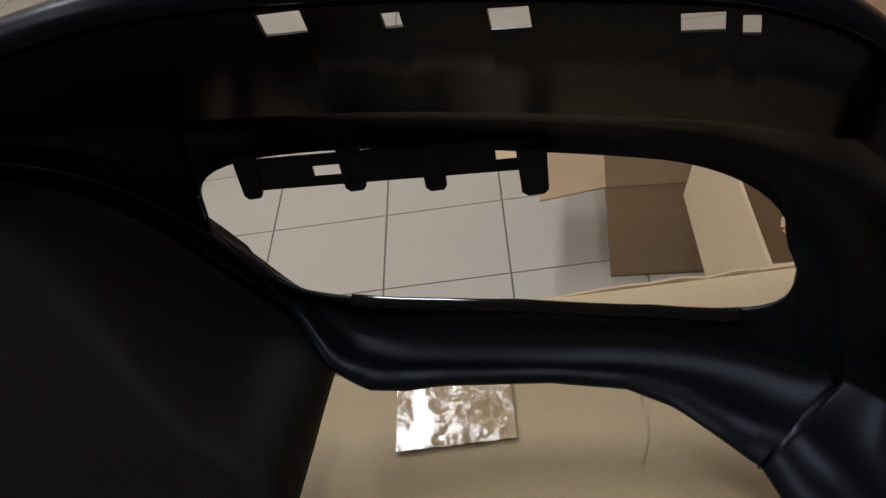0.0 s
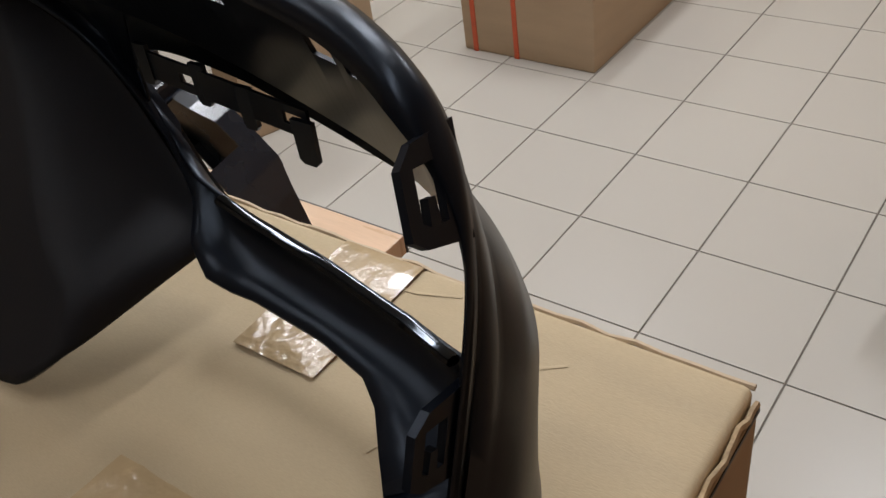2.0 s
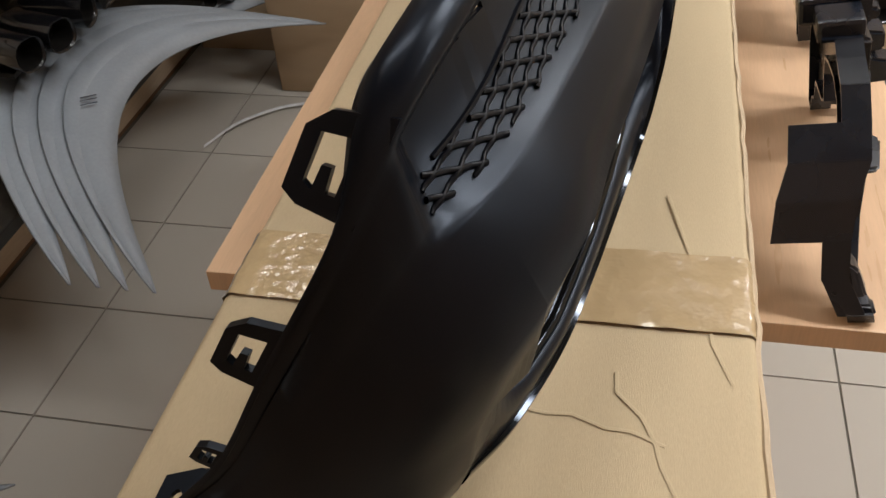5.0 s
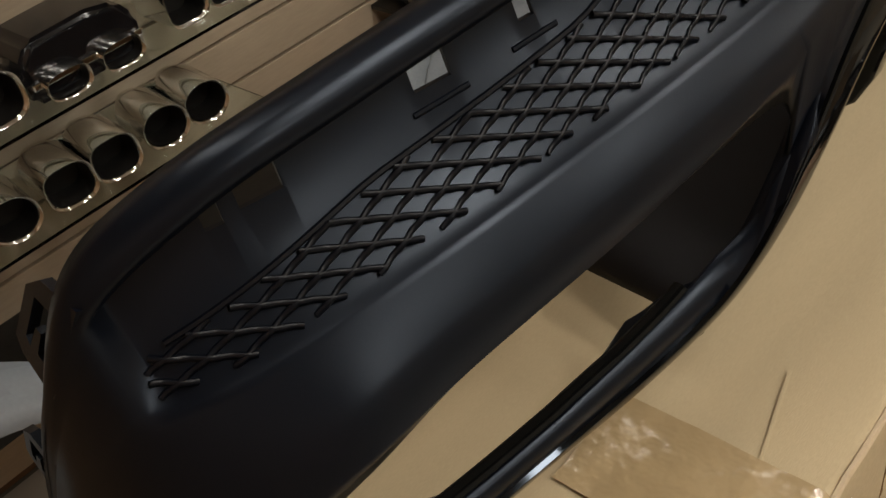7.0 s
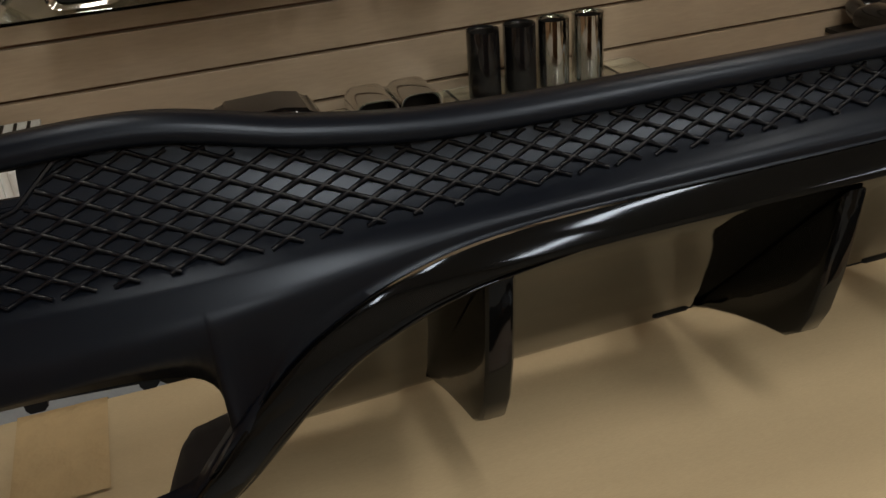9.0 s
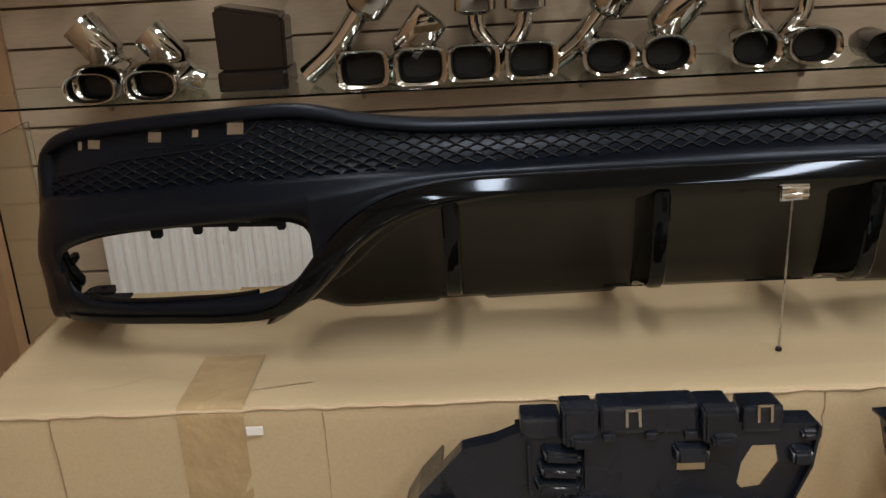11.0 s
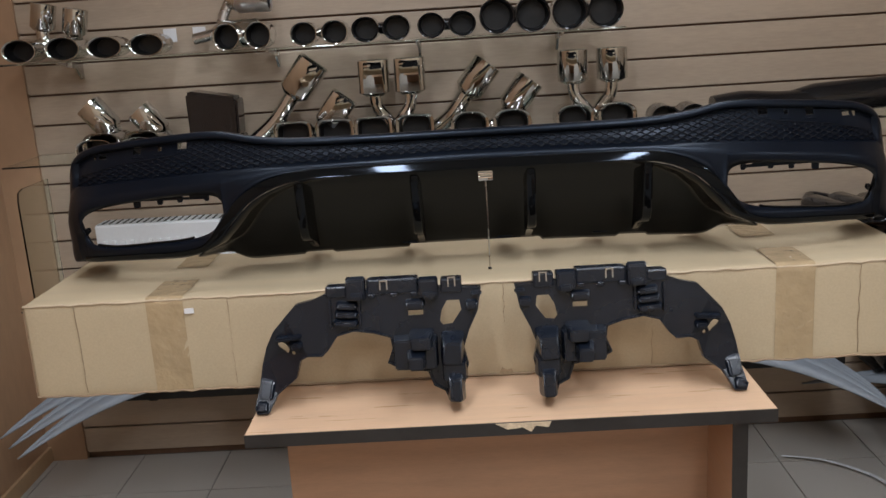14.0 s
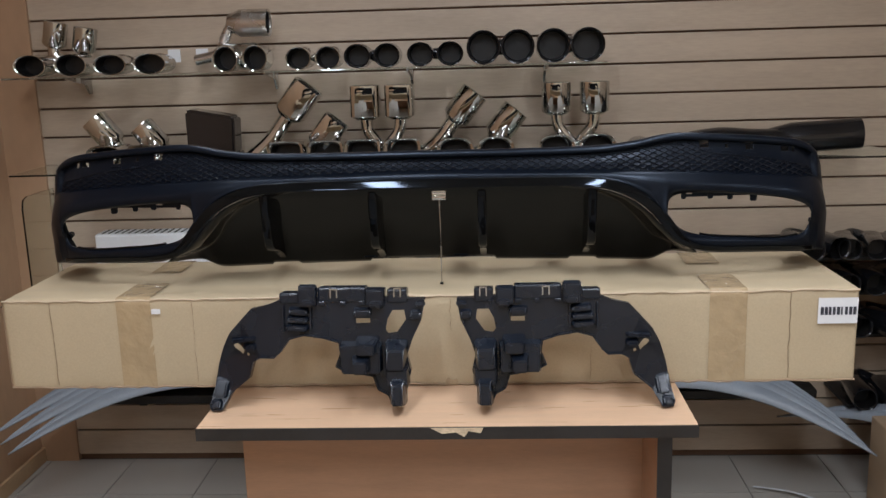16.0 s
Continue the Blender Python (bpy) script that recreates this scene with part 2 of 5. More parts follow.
floor = tagged(part("floor", cube(WX0 - 0.2, FAR_X + 0.2, WY0 - 0.2, WY1 + 0.2, -0.2, -0.004), M_GROUT), "beige ceramic tiled shop floor with dark grout joints", "floor", kind="structure")
left_wall = tagged(part("wall_west", cube(WX0 - 0.12, WX0, WY0 - 0.12, WY1 + 0.12, -0.004, CEIL), M_PANEL), "plain brown wood-effect side wall panel", "wall", kind="structure")
north = tagged(part("wall_north", cube(WX0, WX1 + 0.12, WY1 + 0.016, WY1 + 0.14, -0.004, CEIL), M_GROOVE), "maple slatwall with dark horizontal grooves", "wall", kind="structure")
east = tagged(part("wall_east", cube(WX1 + 0.016, WX1 + 0.14, TURN_Y, WY1 + 0.016, -0.004, CEIL), M_GROOVE), "maple slatwall with dark horizontal grooves", "wall", kind="structure")
tagged(part("wall_east_return", cube(WX1 + 0.14, FAR_X, TURN_Y, TURN_Y + 0.12, -0.004, CEIL), M_WALL), "plain cream painted return wall", "wall", kind="structure")
tagged(part("wall_far_east", cube(FAR_X, FAR_X + 0.12, WY0, TURN_Y + 0.12, -0.004, CEIL), M_WALL), "plain cream painted wall", "wall", kind="structure")
tagged(part("wall_south", cube(WX0, FAR_X + 0.12, WY0 - 0.12, WY0, -0.004, CEIL), M_WALL), "plain cream painted wall", "wall", kind="structure")
tagged(part("ceiling", cube(WX0 - 0.12, FAR_X + 0.12, WY0 - 0.12, WY1 + 0.14, CEIL, CEIL + 0.1), M_CEIL), "white painted ceiling", "ceiling", kind="structure")
tagged(part("baseboard", cube(WX0, WX0 + 0.014, WY0, WY1, 0, 0.06, 0.003), M_SKIRT), "narrow light brown skirting board", "skirting", kind="structure")
tagged(part("corner_trim", cube(WX0, -1.555, WY1 - 0.012, WY1 + 0.016, 0, CEIL), M_PANEL), "plain brown wood-effect corner board", "trim", kind="structure")

for lx, ly in LAMPS:
    t = thing("ceiling_light", "long narrow white ceiling light fitting, switched on", "ceiling light", pose(lx, ly, CEIL), "ceiling lights")
    bm = bmesh.new()
    for a in (0, 90, 180, 270):
        l, w = (0.08, 0.58) if a % 180 == 0 else (0.60, 0.06)
        block(bm, -l, l, w, w + 0.02, -0.022, 0.0, 0.003, pose(0, 0, 0, 0, 0, a))
    part("frame", bm, M_WHITE, t)
    part("diffuser", cube(-0.058, 0.058, -0.575, 0.575, -0.012, -0.002), M_LAMP, t)

# ---- desk ----
DESK = 0.89
desk = thing("desk", "beech laminate counter desk with chipped dark edge, on tiled floor", "desk")
part("tabletop", cube(-0.445, 0.470, -0.168, 0.540, DESK - 0.025, DESK, 0.0015), M_BEECH, desk)
band = part("edge_band", cube(-0.446, 0.471, -0.1705, -0.168, DESK - 0.0245, DESK - 0.001), M_EDGE, desk, "dark chipped edge band")
bm = bmesh.new()
prism(bm, [(-0.01, DESK - 0.002), (0.085, DESK - 0.002), (0.08, DESK - 0.012), (0.058, DESK - 0.008), (0.05, DESK - 0.019), (0.035, DESK - 0.010), (0.01, DESK - 0.013)], -0.1722, -0.1706)
part("chip", bm, M_CHIP, band, "bare torn chipboard where the band broke")
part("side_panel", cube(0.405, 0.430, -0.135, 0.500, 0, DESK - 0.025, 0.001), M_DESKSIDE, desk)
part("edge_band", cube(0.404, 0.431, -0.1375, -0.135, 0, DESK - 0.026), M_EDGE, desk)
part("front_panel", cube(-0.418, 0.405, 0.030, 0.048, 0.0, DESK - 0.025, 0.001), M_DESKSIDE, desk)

# ---- the long carton on the desk ----
BX0, BX1, BY0, BY1, BZ0, BZ1 = -0.900, 0.822, 0.044, 0.388, DESK + 0.001, 1.082
rng = random.Random(4)


def carton(name, x0, x1, y0, y1, z0, z1, mat, sag=0.004, nx=24, ny=8, nz=5, m=None, label="", category="carton", wob=0.002):
    """A closed cardboard box with soft edges and slightly bowed faces."""
    t = thing(name, label, category, m)
    bm = bmesh.new()

    def pt(u, v, w):
        k = 0.25
        bow = sag * math.sin(math.pi * u) * math.sin(math.pi * v)
        n = noise.noise(Vector((u * 5 + x0, v * 4, w * 3 + z1))) * wob
        return u, v, w, bow, n

    def face(fix, val, n1, n2):
        rows = []
        for i in range(n1 + 1):
            row = []
            for j in range(n2 + 1):
                a, b = i / n1, j / n2
                u, v, w = (val, a, b) if fix == 0 else (a, val, b) if fix == 1 else (a, b, val)
                p = [x0 + (x1 - x0) * u, y0 + (y1 - y0) * v, z0 + (z1 - z0) * w]
                edge = min(1, 8 * min(a, 1 - a)) * min(1, 8 * min(b, 1 - b))
                nn = noise.noise(Vector((p[0] * 3.1, p[1] * 4.3 + fix, p[2] * 4.7))) * wob + sag * math.sin(math.pi * a) * math.sin(math.pi * b) * (-1 if fix == 2 else 0.6)
                p[fix] += nn * edge * (1 if val else -1)
                row.append(p)
            rows.append(row)
        sheet(bm, rows)

    for val in (0, 1):
        face(0, val, ny, nz)
        face(1, val, nx, nz)
        face(2, val, nx, ny)
    bmesh.ops.remove_doubles(bm, verts=bm.verts[:], dist=1e-5)
    bmesh.ops.recalc_face_normals(bm, faces=bm.faces[:])
    es = [e for e in bm.edges if len(e.link_faces) == 2 and e.calc_face_angle(0) > 1.0]
    bmesh.ops.bevel(bm, geom=es, offset=0.006, segments=3, affect="EDGES", profile=0.5)
    b = part("body", bm, mat, t, smooth=True, sharp=60)
    return t, b


longbox, longbody = carton("long_cardboard_box", BX0, BX1, BY0, BY1, BZ0, BZ1, M_CARD, sag=0.003, nx=60, ny=14, nz=8, label="long flat brown cardboard box, taped shut, lying across the desk", category="cardboard box")


def strip(bm, pts, x0, x1, thick=0.0012, nx=10):
    """A strip of tape laid along pts (y, z), from x0 to x1, a little wrinkled."""
    fine = []
    for (a, b), (c, d) in zip(pts, pts[1:]):
        k = max(2, int(math.hypot(c - a, d - b) / 0.012))
        fine += [(a + (c - a) * i / k, b + (d - b) * i / k) for i in range(k)]
    fine.append(pts[-1])
    rows = []
    for y, z in fine:
        rows.append([(x0 + (x1 - x0) * i / nx, y + noise.noise(Vector((i * 0.9, y * 60, z * 70))) * 0.0007, z + abs(noise.noise(Vector((i * 0.8 + 9, y * 70, z * 50)))) * 0.0022) for i in range(nx + 1)])
    sheet(bm, rows)
    return bm


def add_tape(x0, x1, pts, mat=M_TAPE, label="shiny brown packing tape"):
    ob = part("tape", strip(bmesh.new(), pts, x0, x1), mat, longbox, label, smooth=True, sharp=70)
    return ob


T = 0.0016
add_tape(-0.662, -0.590, [(BY0 - T, BZ0 + 0.004), (BY0 - T, BZ1 - 0.004), (BY0 + 0.004, BZ1 + T), (BY0 + 0.125, BZ1 + T * 0.3)])
add_tape(-0.668, -0.600, [(BY1 + T, BZ0 + 0.05), (BY1 + T, BZ1 - 0.004), (BY1 - 0.004, BZ1 + T), (BY1 - 0.115, BZ1 + T * 0.3)], M_TAPE_CLEAR, "crinkled shiny clear packing tape")
add_tape(0.533, 0.606, [(BY0 - T, BZ0 + 0.004), (BY0 - T, BZ1 - 0.004), (BY0 + 0.004, BZ1 + T), (BY0 + 0.125, BZ1 + T * 0.3)])
add_tape(0.533, 0.606, [(BY1 + T, BZ0 + 0.05), (BY1 + T, BZ1 - 0.004), (BY1 - 0.004, BZ1 + T), (BY1 - 0.115, BZ1 + T * 0.3)], M_TAPE_CLEAR, "crinkled shiny clear packing tape")
part("end_flap", cube(BX0 - 0.0045, BX0 - 0.0010, BY0 + 0.006, BY1 - 0.006, BZ0 + 0.006, BZ1 - 0.010, 0.001), M_CARD2, longbox)
pts = [(BX0 - 0.003 + rng.uniform(-0.0012, 0.0012), BY0 + 0.006 + (BY1 - BY0 - 0.012) * k / 40, BZ1 - 0.007 + rng.uniform(-0.0018, 0.0018)) for k in range(41)]
part("torn_edge", tube(bmesh.new(), pts, 0.0022, 0.0030, seg=6), M_FLUTE, longbox, "frayed corrugated edge of the end flap")
# dark strip laid on as the shaded gap between the flap's layers
part("flap_gap_shade", cube(BX0 - 0.0052, BX0 - 0.0040, BY0 + 0.004, BY1 - 0.004, BZ1 - 0.016, BZ1 - 0.0125), M_DARK, longbox)
lab = part("label", cube(0.742, 0.818, BY0 - 0.0060, BY0 - 0.0045, 1.012, 1.064), M_PAPER, longbox, "white paper shipping label with black marking")
bm = bmesh.new()
for k, w in enumerate([6, 6, 5, 5, 6, 3, 5, 6, 6]):
    x = 0.7465 + k * 0.0078
    block(bm, x, x + w * 0.001, BY0 - 0.0068, BY0 - 0.0061, 1.030, 1.046)
part("marking", bm, M_INK, lab)
part("sticker", cube(-0.588, -0.570, BY0 - 0.005, BY0 - 0.0035, 1.051, 1.061, 0, pose(0, 0, 0)), M_PAPER, longbox, "tiny white sticker")
for (xa, ya), (xb, yb) in (((-0.80, 0.08), (-0.70, 0.13)), ((-0.75, 0.10), (-0.73, 0.20)), ((-0.70, 0.06), (-0.52, 0.10)), ((-0.42, 0.34), (-0.30, 0.36))):
    pts = [(xa + (xb - xa) * i / 6 + rng.uniform(-0.003, 0.003), ya + (yb - ya) * i / 6 + rng.uniform(-0.004, 0.004), BZ1 + 0.0002) for i in range(7)]
    part("crease", tube(bmesh.new(), pts, 0.0014, 0.0002, seg=5), M_CARD, longbox)

for x, z0, z1 in ((-0.800, 0.900, 1.076), (-0.505, 0.905, 1.074), (0.02, 1.000, 1.076), (0.300, 0.900, 1.070), (0.690, 0.900, 1.074)):
    pts = [(x + rng.uniform(-0.0015, 0.0015), BY0 - 0.0012, z0 + (z1 - z0) * i / 8) for i in range(9)]
    part("crease", tube(bmesh.new(), pts, 0.0016, 0.0004, seg=5), M_CARD2, longbox, "pressed fold line")
bm = bmesh.new()
prism(bm, [(-0.016, 0.0), (0.014, 0.0), (0.010, 0.012), (0.002, 0.009), (-0.008, 0.015)], -0.0012, 0.0, pose(0.02, BY0 - 0.0022, BZ0 + 0.002))
part("tear", bm, M_FLUTE, longbox, "torn brown notch in the lower edge")
for z in (BZ0 + 0.003, BZ1 - 0.003):
    pts = [(BX0 + (BX1 - BX0) * i / 90, BY0 - 0.0005 + rng.uniform(-0.0012, 0.0010), z + rng.uniform(-0.0016, 0.0016)) for i in range(91)]
    part("worn_edge", tube(bmesh.new(), pts, 0.0022, 0.0022, seg=6), M_CARD3 if z > 1 else M_CARD2, longbox, "rubbed cardboard edge", smooth=True)

# ---- the diffuser ----
XC = -0.025
# lines that run from the middle out to the end and back round the corner: half width, depth, height
CREST = [(0, 0.142, 1.357), (0.20, 0.141, 1.357), (0.34, 0.140, 1.359), (0.42, 0.146, 1.366), (0.50, 0.156, 1.379), (0.60, 0.162, 1.375), (0.70, 0.177, 1.366), (0.76, 0.189, 1.357), (0.803, 0.206, 1.334), (0.824, 0.229, 1.285), (0.833, 0.262, 1.225), (0.836, 0.290, 1.172), (0.836, 0.322, 1.132)]
RIDGE = [(0, 0.131, 1.317), (0.20, 0.130, 1.314), (0.34, 0.128, 1.311), (0.42, 0.127, 1.309), (0.50, 0.129, 1.305), (0.60, 0.140, 1.300), (0.70, 0.158, 1.292), (0.76, 0.173, 1.286), (0.804, 0.195, 1.278), (0.828, 0.222, 1.245), (0.838, 0.255, 1.200), (0.840, 0.287, 1.158), (0.840, 0.322, 1.128)]
BULGE = [(0, 0.123, 1.306), (0.20, 0.122, 1.306), (0.34, 0.120, 1.304), (0.42, 0.115, 1.295), (0.50, 0.112, 1.281), (0.60, 0.120, 1.268), (0.70, 0.135, 1.257), (0.76, 0.144, 1.249), (0.808, 0.171, 1.223), (0.832, 0.207, 1.203), (0.842, 0.250, 1.172), (0.843, 0.285, 1.144), (0.842, 0.322, 1.124)]
LIP_TOP = [(0, 0.121, 1.303), (0.20, 0.120, 1.302), (0.32, 0.118, 1.300), (0.385, 0.114, 1.290), (0.435, 0.110, 1.268), (0.470, 0.109, 1.238), (0.499, 0.111, 1.202), (0.526, 0.117, 1.172), (0.556, 0.124, 1.157), (0.605, 0.133, 1.150), (0.66, 0.142, 1.148), (0.72, 0.154, 1.145), (0.77, 0.172, 1.141), (0.800, 0.190, 1.138)]
LIP_LOW = [(0, 0.110, 1.286), (0.20, 0.109, 1.286), (0.312, 0.108, 1.284), (0.371, 0.107, 1.275), (0.420, 0.106, 1.253), (0.455, 0.107, 1.224), (0.486, 0.112, 1.188), (0.516, 0.120, 1.159), (0.552, 0.127, 1.146), (0.605, 0.136, 1.140), (0.66, 0.147, 1.137), (0.72, 0.159, 1.134), (0.77, 0.177, 1.130), (0.800, 0.195, 1.127)]
END_LOW = [(0.808, 0.194, 1.134), (0.832, 0.214, 1.126), (0.845, 0.252, 1.122), (0.847, 0.285, 1.116), (0.845, 0.322, 1.111)]
FOOT_IN = [(0.757, 0.238, 1.118), (0.764, 0.262, 1.113), (0.768, 0.278, 1.110), (0.771, 0.300, 1.107), (0.773, 0.322, 1.105)]
O_IN, O_OUT = 0.486, 0.787


def along(pts, t):
    """The point at t (in steps of the list) of the smooth curve through pts."""
    i = min(int(t), len(pts) - 2)
    f = t - i
    p1, p2 = Vector(pts[i]), Vector(pts[i + 1])
    p0 = Vector(pts[i - 1]) if i else p1 * 2 - p2 if p1.x > 0.1 else Vector((-p2.x, p2.y, p2.z))
    p3 = Vector(pts[i + 2]) if i + 2 < len(pts) else p2 * 2 - p1
    return 0.5 * ((2 * p1) + (p2 - p0) * f + (2 * p0 - 5 * p1 + 4 * p2 - p3) * f * f + (3 * p1 - p0 - 3 * p2 + p3) * f ** 3)


LIP_FINE = [along(LIP_TOP, k * 13 / 260) for k in range(261)]
LIP_Y, LIP_Z = [(p.x, p.y) for p in LIP_FINE], [(p.x, p.z) for p in LIP_FINE]


def opening(X):
    """Top and bottom height of the tailpipe opening at X from the centre line, and how far it is open there."""
    top = lerp_table([(0.48, 1.270), (0.60, 1.262), (0.73, 1.248), (0.80, 1.238)], X)
    low = lerp_table([(0.48, 1.176), (0.55, 1.172), (0.643, 1.167), (0.74, 1.158), (0.80, 1.150)], X)
    mid, half = (top + low) / 2, (top - low) / 2
    xi = (X - (O_IN + O_OUT) / 2) / ((O_OUT - O_IN) / 2)
    if abs(xi) >= 1:
        return mid, mid, 0.0
    e = 5.0 if xi < 0 else 3.4
    h = half * (1 - abs(xi) ** e) ** (1 / e)
    return mid + h, mid - h, h


def stations():
    ts = [i / 14 for i in range(12 * 14 + 1)]
    for edge, sgn in ((O_IN, 1), (O_OUT, -1)):
        for d in (0.0, 0.0005, 0.0018, 0.004, 0.0075, 0.012):
            x = edge + sgn * d
            for a, b in zip(ts, ts[1:]):
                xa, xb = along(BULGE, a).x, along(BULGE, b).x
                if b < 9 and xa < x <= xb:
                    ts.append(a + (b - a) * (x - xa) / (xb - xa))
                    break
            ts.sort()
    return [t for i, t in enumerate(ts) if i == 0 or t - ts[i - 1] > 1e-5]


def section(t):
    """The profile at station t: points from the rear of the top flange down the face to the inner edge of the bottom flange."""
    T, R, F = along(CREST, t), along(RIDGE, t), along(BULGE, t)
    X = F.x
    end = smooth01(7.2, 8.6, t)
    rec = 1 - smooth01(7.65, 8.2, t)
    deep = 1 - 0.80 * smooth01(7.5, 9.0, t)
    up = Vector((0, 0, 1))
    back = Vector((-0.25 * end, 1, 0)).normalized()
    wide = 1 - 0.15 * smooth01(0.40, 0.56, X)
    pts = [T + back * 0.026 * deep * wide - up * (0.008 - 0.004 * end), T + back * 0.019 * deep * wide + up * 0.0012, T + back * 0.009 * deep * wide + up * 0.0022, T + back * 0.002 * deep, T - back * 0.0014 - up * 0.0055, T - back * 0.0005 - up * 0.0105]
    pts.append((T + back * 0.0115 - up * 0.0150).lerp(T.lerp(R, 0.30), 1 - rec))
    pts.append((R + back * 0.0100 + up * 0.0005).lerp(T.lerp(R, 0.85), 1 - rec))
    pts.append((R + back * 0.0015 + up * 0.0006))
    pts.append(R - back * 0.0012 - up * 0.0025)
    mid = R.lerp(F, 0.5)
    pts.append(mid - back * 0.0025 + up * 0.0008 * (1 - end))
    pts.append(F)
    shift = 0.036 * smooth01(0.40, 0.50, X) * (1 - smooth01(0.50, 0.64, X))
    XL = X + shift
    f8 = smooth01(7.3, 8.0, t)
    lip = Vector((XL, lerp_table(LIP_Y, XL) + 0.002, lerp_table(LIP_Z, XL) + 0.0005))
    if t > 7.3:
        lip = lip.lerp(along(END_LOW, max(0.0, t - 8)), f8)
    zt, zb, h = opening(X)
    w = smooth01(0.36, O_IN, X)
    o = smooth01(O_OUT - 0.02, O_OUT + 0.03, X)
    top_in = Vector((X, F.y + 0.005, zt))
    XO = X + shift * (zt - zb) / max(1e-6, 0.094)
    low_in = Vector((XO, lerp_table([(0.486, 0.116), (0.53, 0.130), (0.60, 0.137), (0.65, 0.143), (0.72, 0.156), (0.76, 0.168), (0.80, 0.183)], XO), zb))
    if X < O_IN:
        near_top, near_low = F.lerp(lip, 0.42), F.lerp(lip, 0.62)
        top_in, low_in = near_top.lerp(top_in, smooth01(0.44, O_IN, X)), near_low.lerp(low_in, smooth01(0.44, O_IN, X))
    elif X > O_OUT:
        top_in, low_in = top_in.lerp(F.lerp(lip, 0.40), o), low_in.lerp(F.lerp(lip, 0.55), o)
    pts += [top_in, low_in, low_in.lerp(lip, 0.5) - back * 0.002, lip]
    side = smooth01(0.515, 0.56, XL)
    front = lip + Vector((0, 0.004 + 0.006 * side, -0.002 - 0.012 * side))
    inner = lip + Vector((0, 0.012, -0.002))
    flat = Vector((lerp_table([(0.70, 0.70), (0.76, 0.742), (0.80, 0.757)], XL) if XL > 0.70 else XL, lerp_table([(0.52, 0.135), (0.535, 0.156), (0.56, 0.169), (0.60, 0.167), (0.66, 0.173), (0.70, 0.183), (0.73, 0.198), (0.76, 0.222), (0.80, 0.238)], XL), lerp_table([(0.525, 1.152), (0.55, 1.138), (0.58, 1.131), (0.62, 1.130), (0.74, 1.126), (0.78, 1.120)], XL)))
    inner = inner.lerp(flat, smooth01(0.500, 0.540, XL))
    if t > 7.0:
        inner = inner.lerp(along(FOOT_IN, max(0.0, t - 8)), smooth01(7.0, 8.0, t))
        front = front.lerp(along(END_LOW, max(0.0, t - 8)) - up * 0.004 + back * 0.003, f8)
    pts += [front, front.lerp(inner, 0.5) - up * 0.001, inner]
    return pts, h


STATIONS = stations()
SECTIONS = [section(t) for t in STATIONS]
R_TOP, R_LOW, R_OPEN = 6, 7, 12


def both(side):
    return [[Vector((XC + side * v.x, v.y, v.z)) for v in s[0]] for s in SECTIONS]


diffuser = thing("rear_diffuser", "matt black rear diffuser, gloss black insert, standing on cardboard box", "car diffuser")
bm = bmesh.new()
cols = both(-1)[::-1] + both(1)[1:]
hs = [s[1] for s in SECTIONS[::-1]] + [s[1] for s in SECTIONS[1:]]
sheet(bm, cols, skip=lambda i, j: j == R_OPEN and (hs[i] > 0.0 or hs[i + 1] > 0.0))
bmesh.ops.remove_doubles(bm, verts=bm.verts[:], dist=2e-5)
shell = part("shell", bm, M_BLACK, diffuser, smooth=True, sharp=75)
so = shell.modifiers.new("thickness", "SOLIDIFY")
so.thickness, so.offset = 0.0030, -1.0


def on_face(X, z):
    """A point of the grille face, X from the centre line (signed), at height z, and its outward normal."""
    s, ax = (1 if X >= 0 else -1), abs(X)
    k = min(range(len(SECTIONS)), key=lambda i: abs(SECTIONS[i][0][R_LOW].x - ax) if STATIONS[i] < 8.2 else 9)
    k = max(1, min(len(SECTIONS) - 2, k))
    x0 = SECTIONS[k][0][R_LOW].x
    j = k + 1 if ax > x0 else k - 1
    x1 = SECTIONS[j][0][R_LOW].x
    g = max(0.0, min(1.0, (ax - x0) / (x1 - x0))) if abs(x1 - x0) > 1e-6 else 0.0
    hi = SECTIONS[k][0][R_TOP].lerp(SECTIONS[j][0][R_TOP], g)
    lo = SECTIONS[k][0][R_LOW].lerp(SECTIONS[j][0][R_LOW], g)
    v = hi.lerp(lo, max(0.0, min(1.0, (hi.z - z) / max(1e-4, hi.z - lo.z))))
    d = (SECTIONS[k + 1][0][R_LOW] - SECTIONS[k - 1][0][R_LOW]).normalized()
    nn = d.cross(lo - hi).normalized()
    if nn.y > 0:
        nn = -nn
    return Vector((XC + s * v.x, v.y, v.z)), Vector((s * nn.x, nn.y, nn.z))


def grille_top(X):
    ax = abs(X)
    k = min(range(len(SECTIONS)), key=lambda i: abs(SECTIONS[i][0][R_TOP].x - ax) if STATIONS[i] < 8.2 else 9)
    full = SECTIONS[k][0][R_TOP].z
    return min(full, lerp_table([(0.520, 1.40), (0.540, 1.362), (0.560, 1.345), (0.59, 1.337), (0.70, 1.324), (0.80, 1.300)], ax)) - 0.001


def grille_low(X):
    return on_face(X, 1.0)[0].z + 0.0005


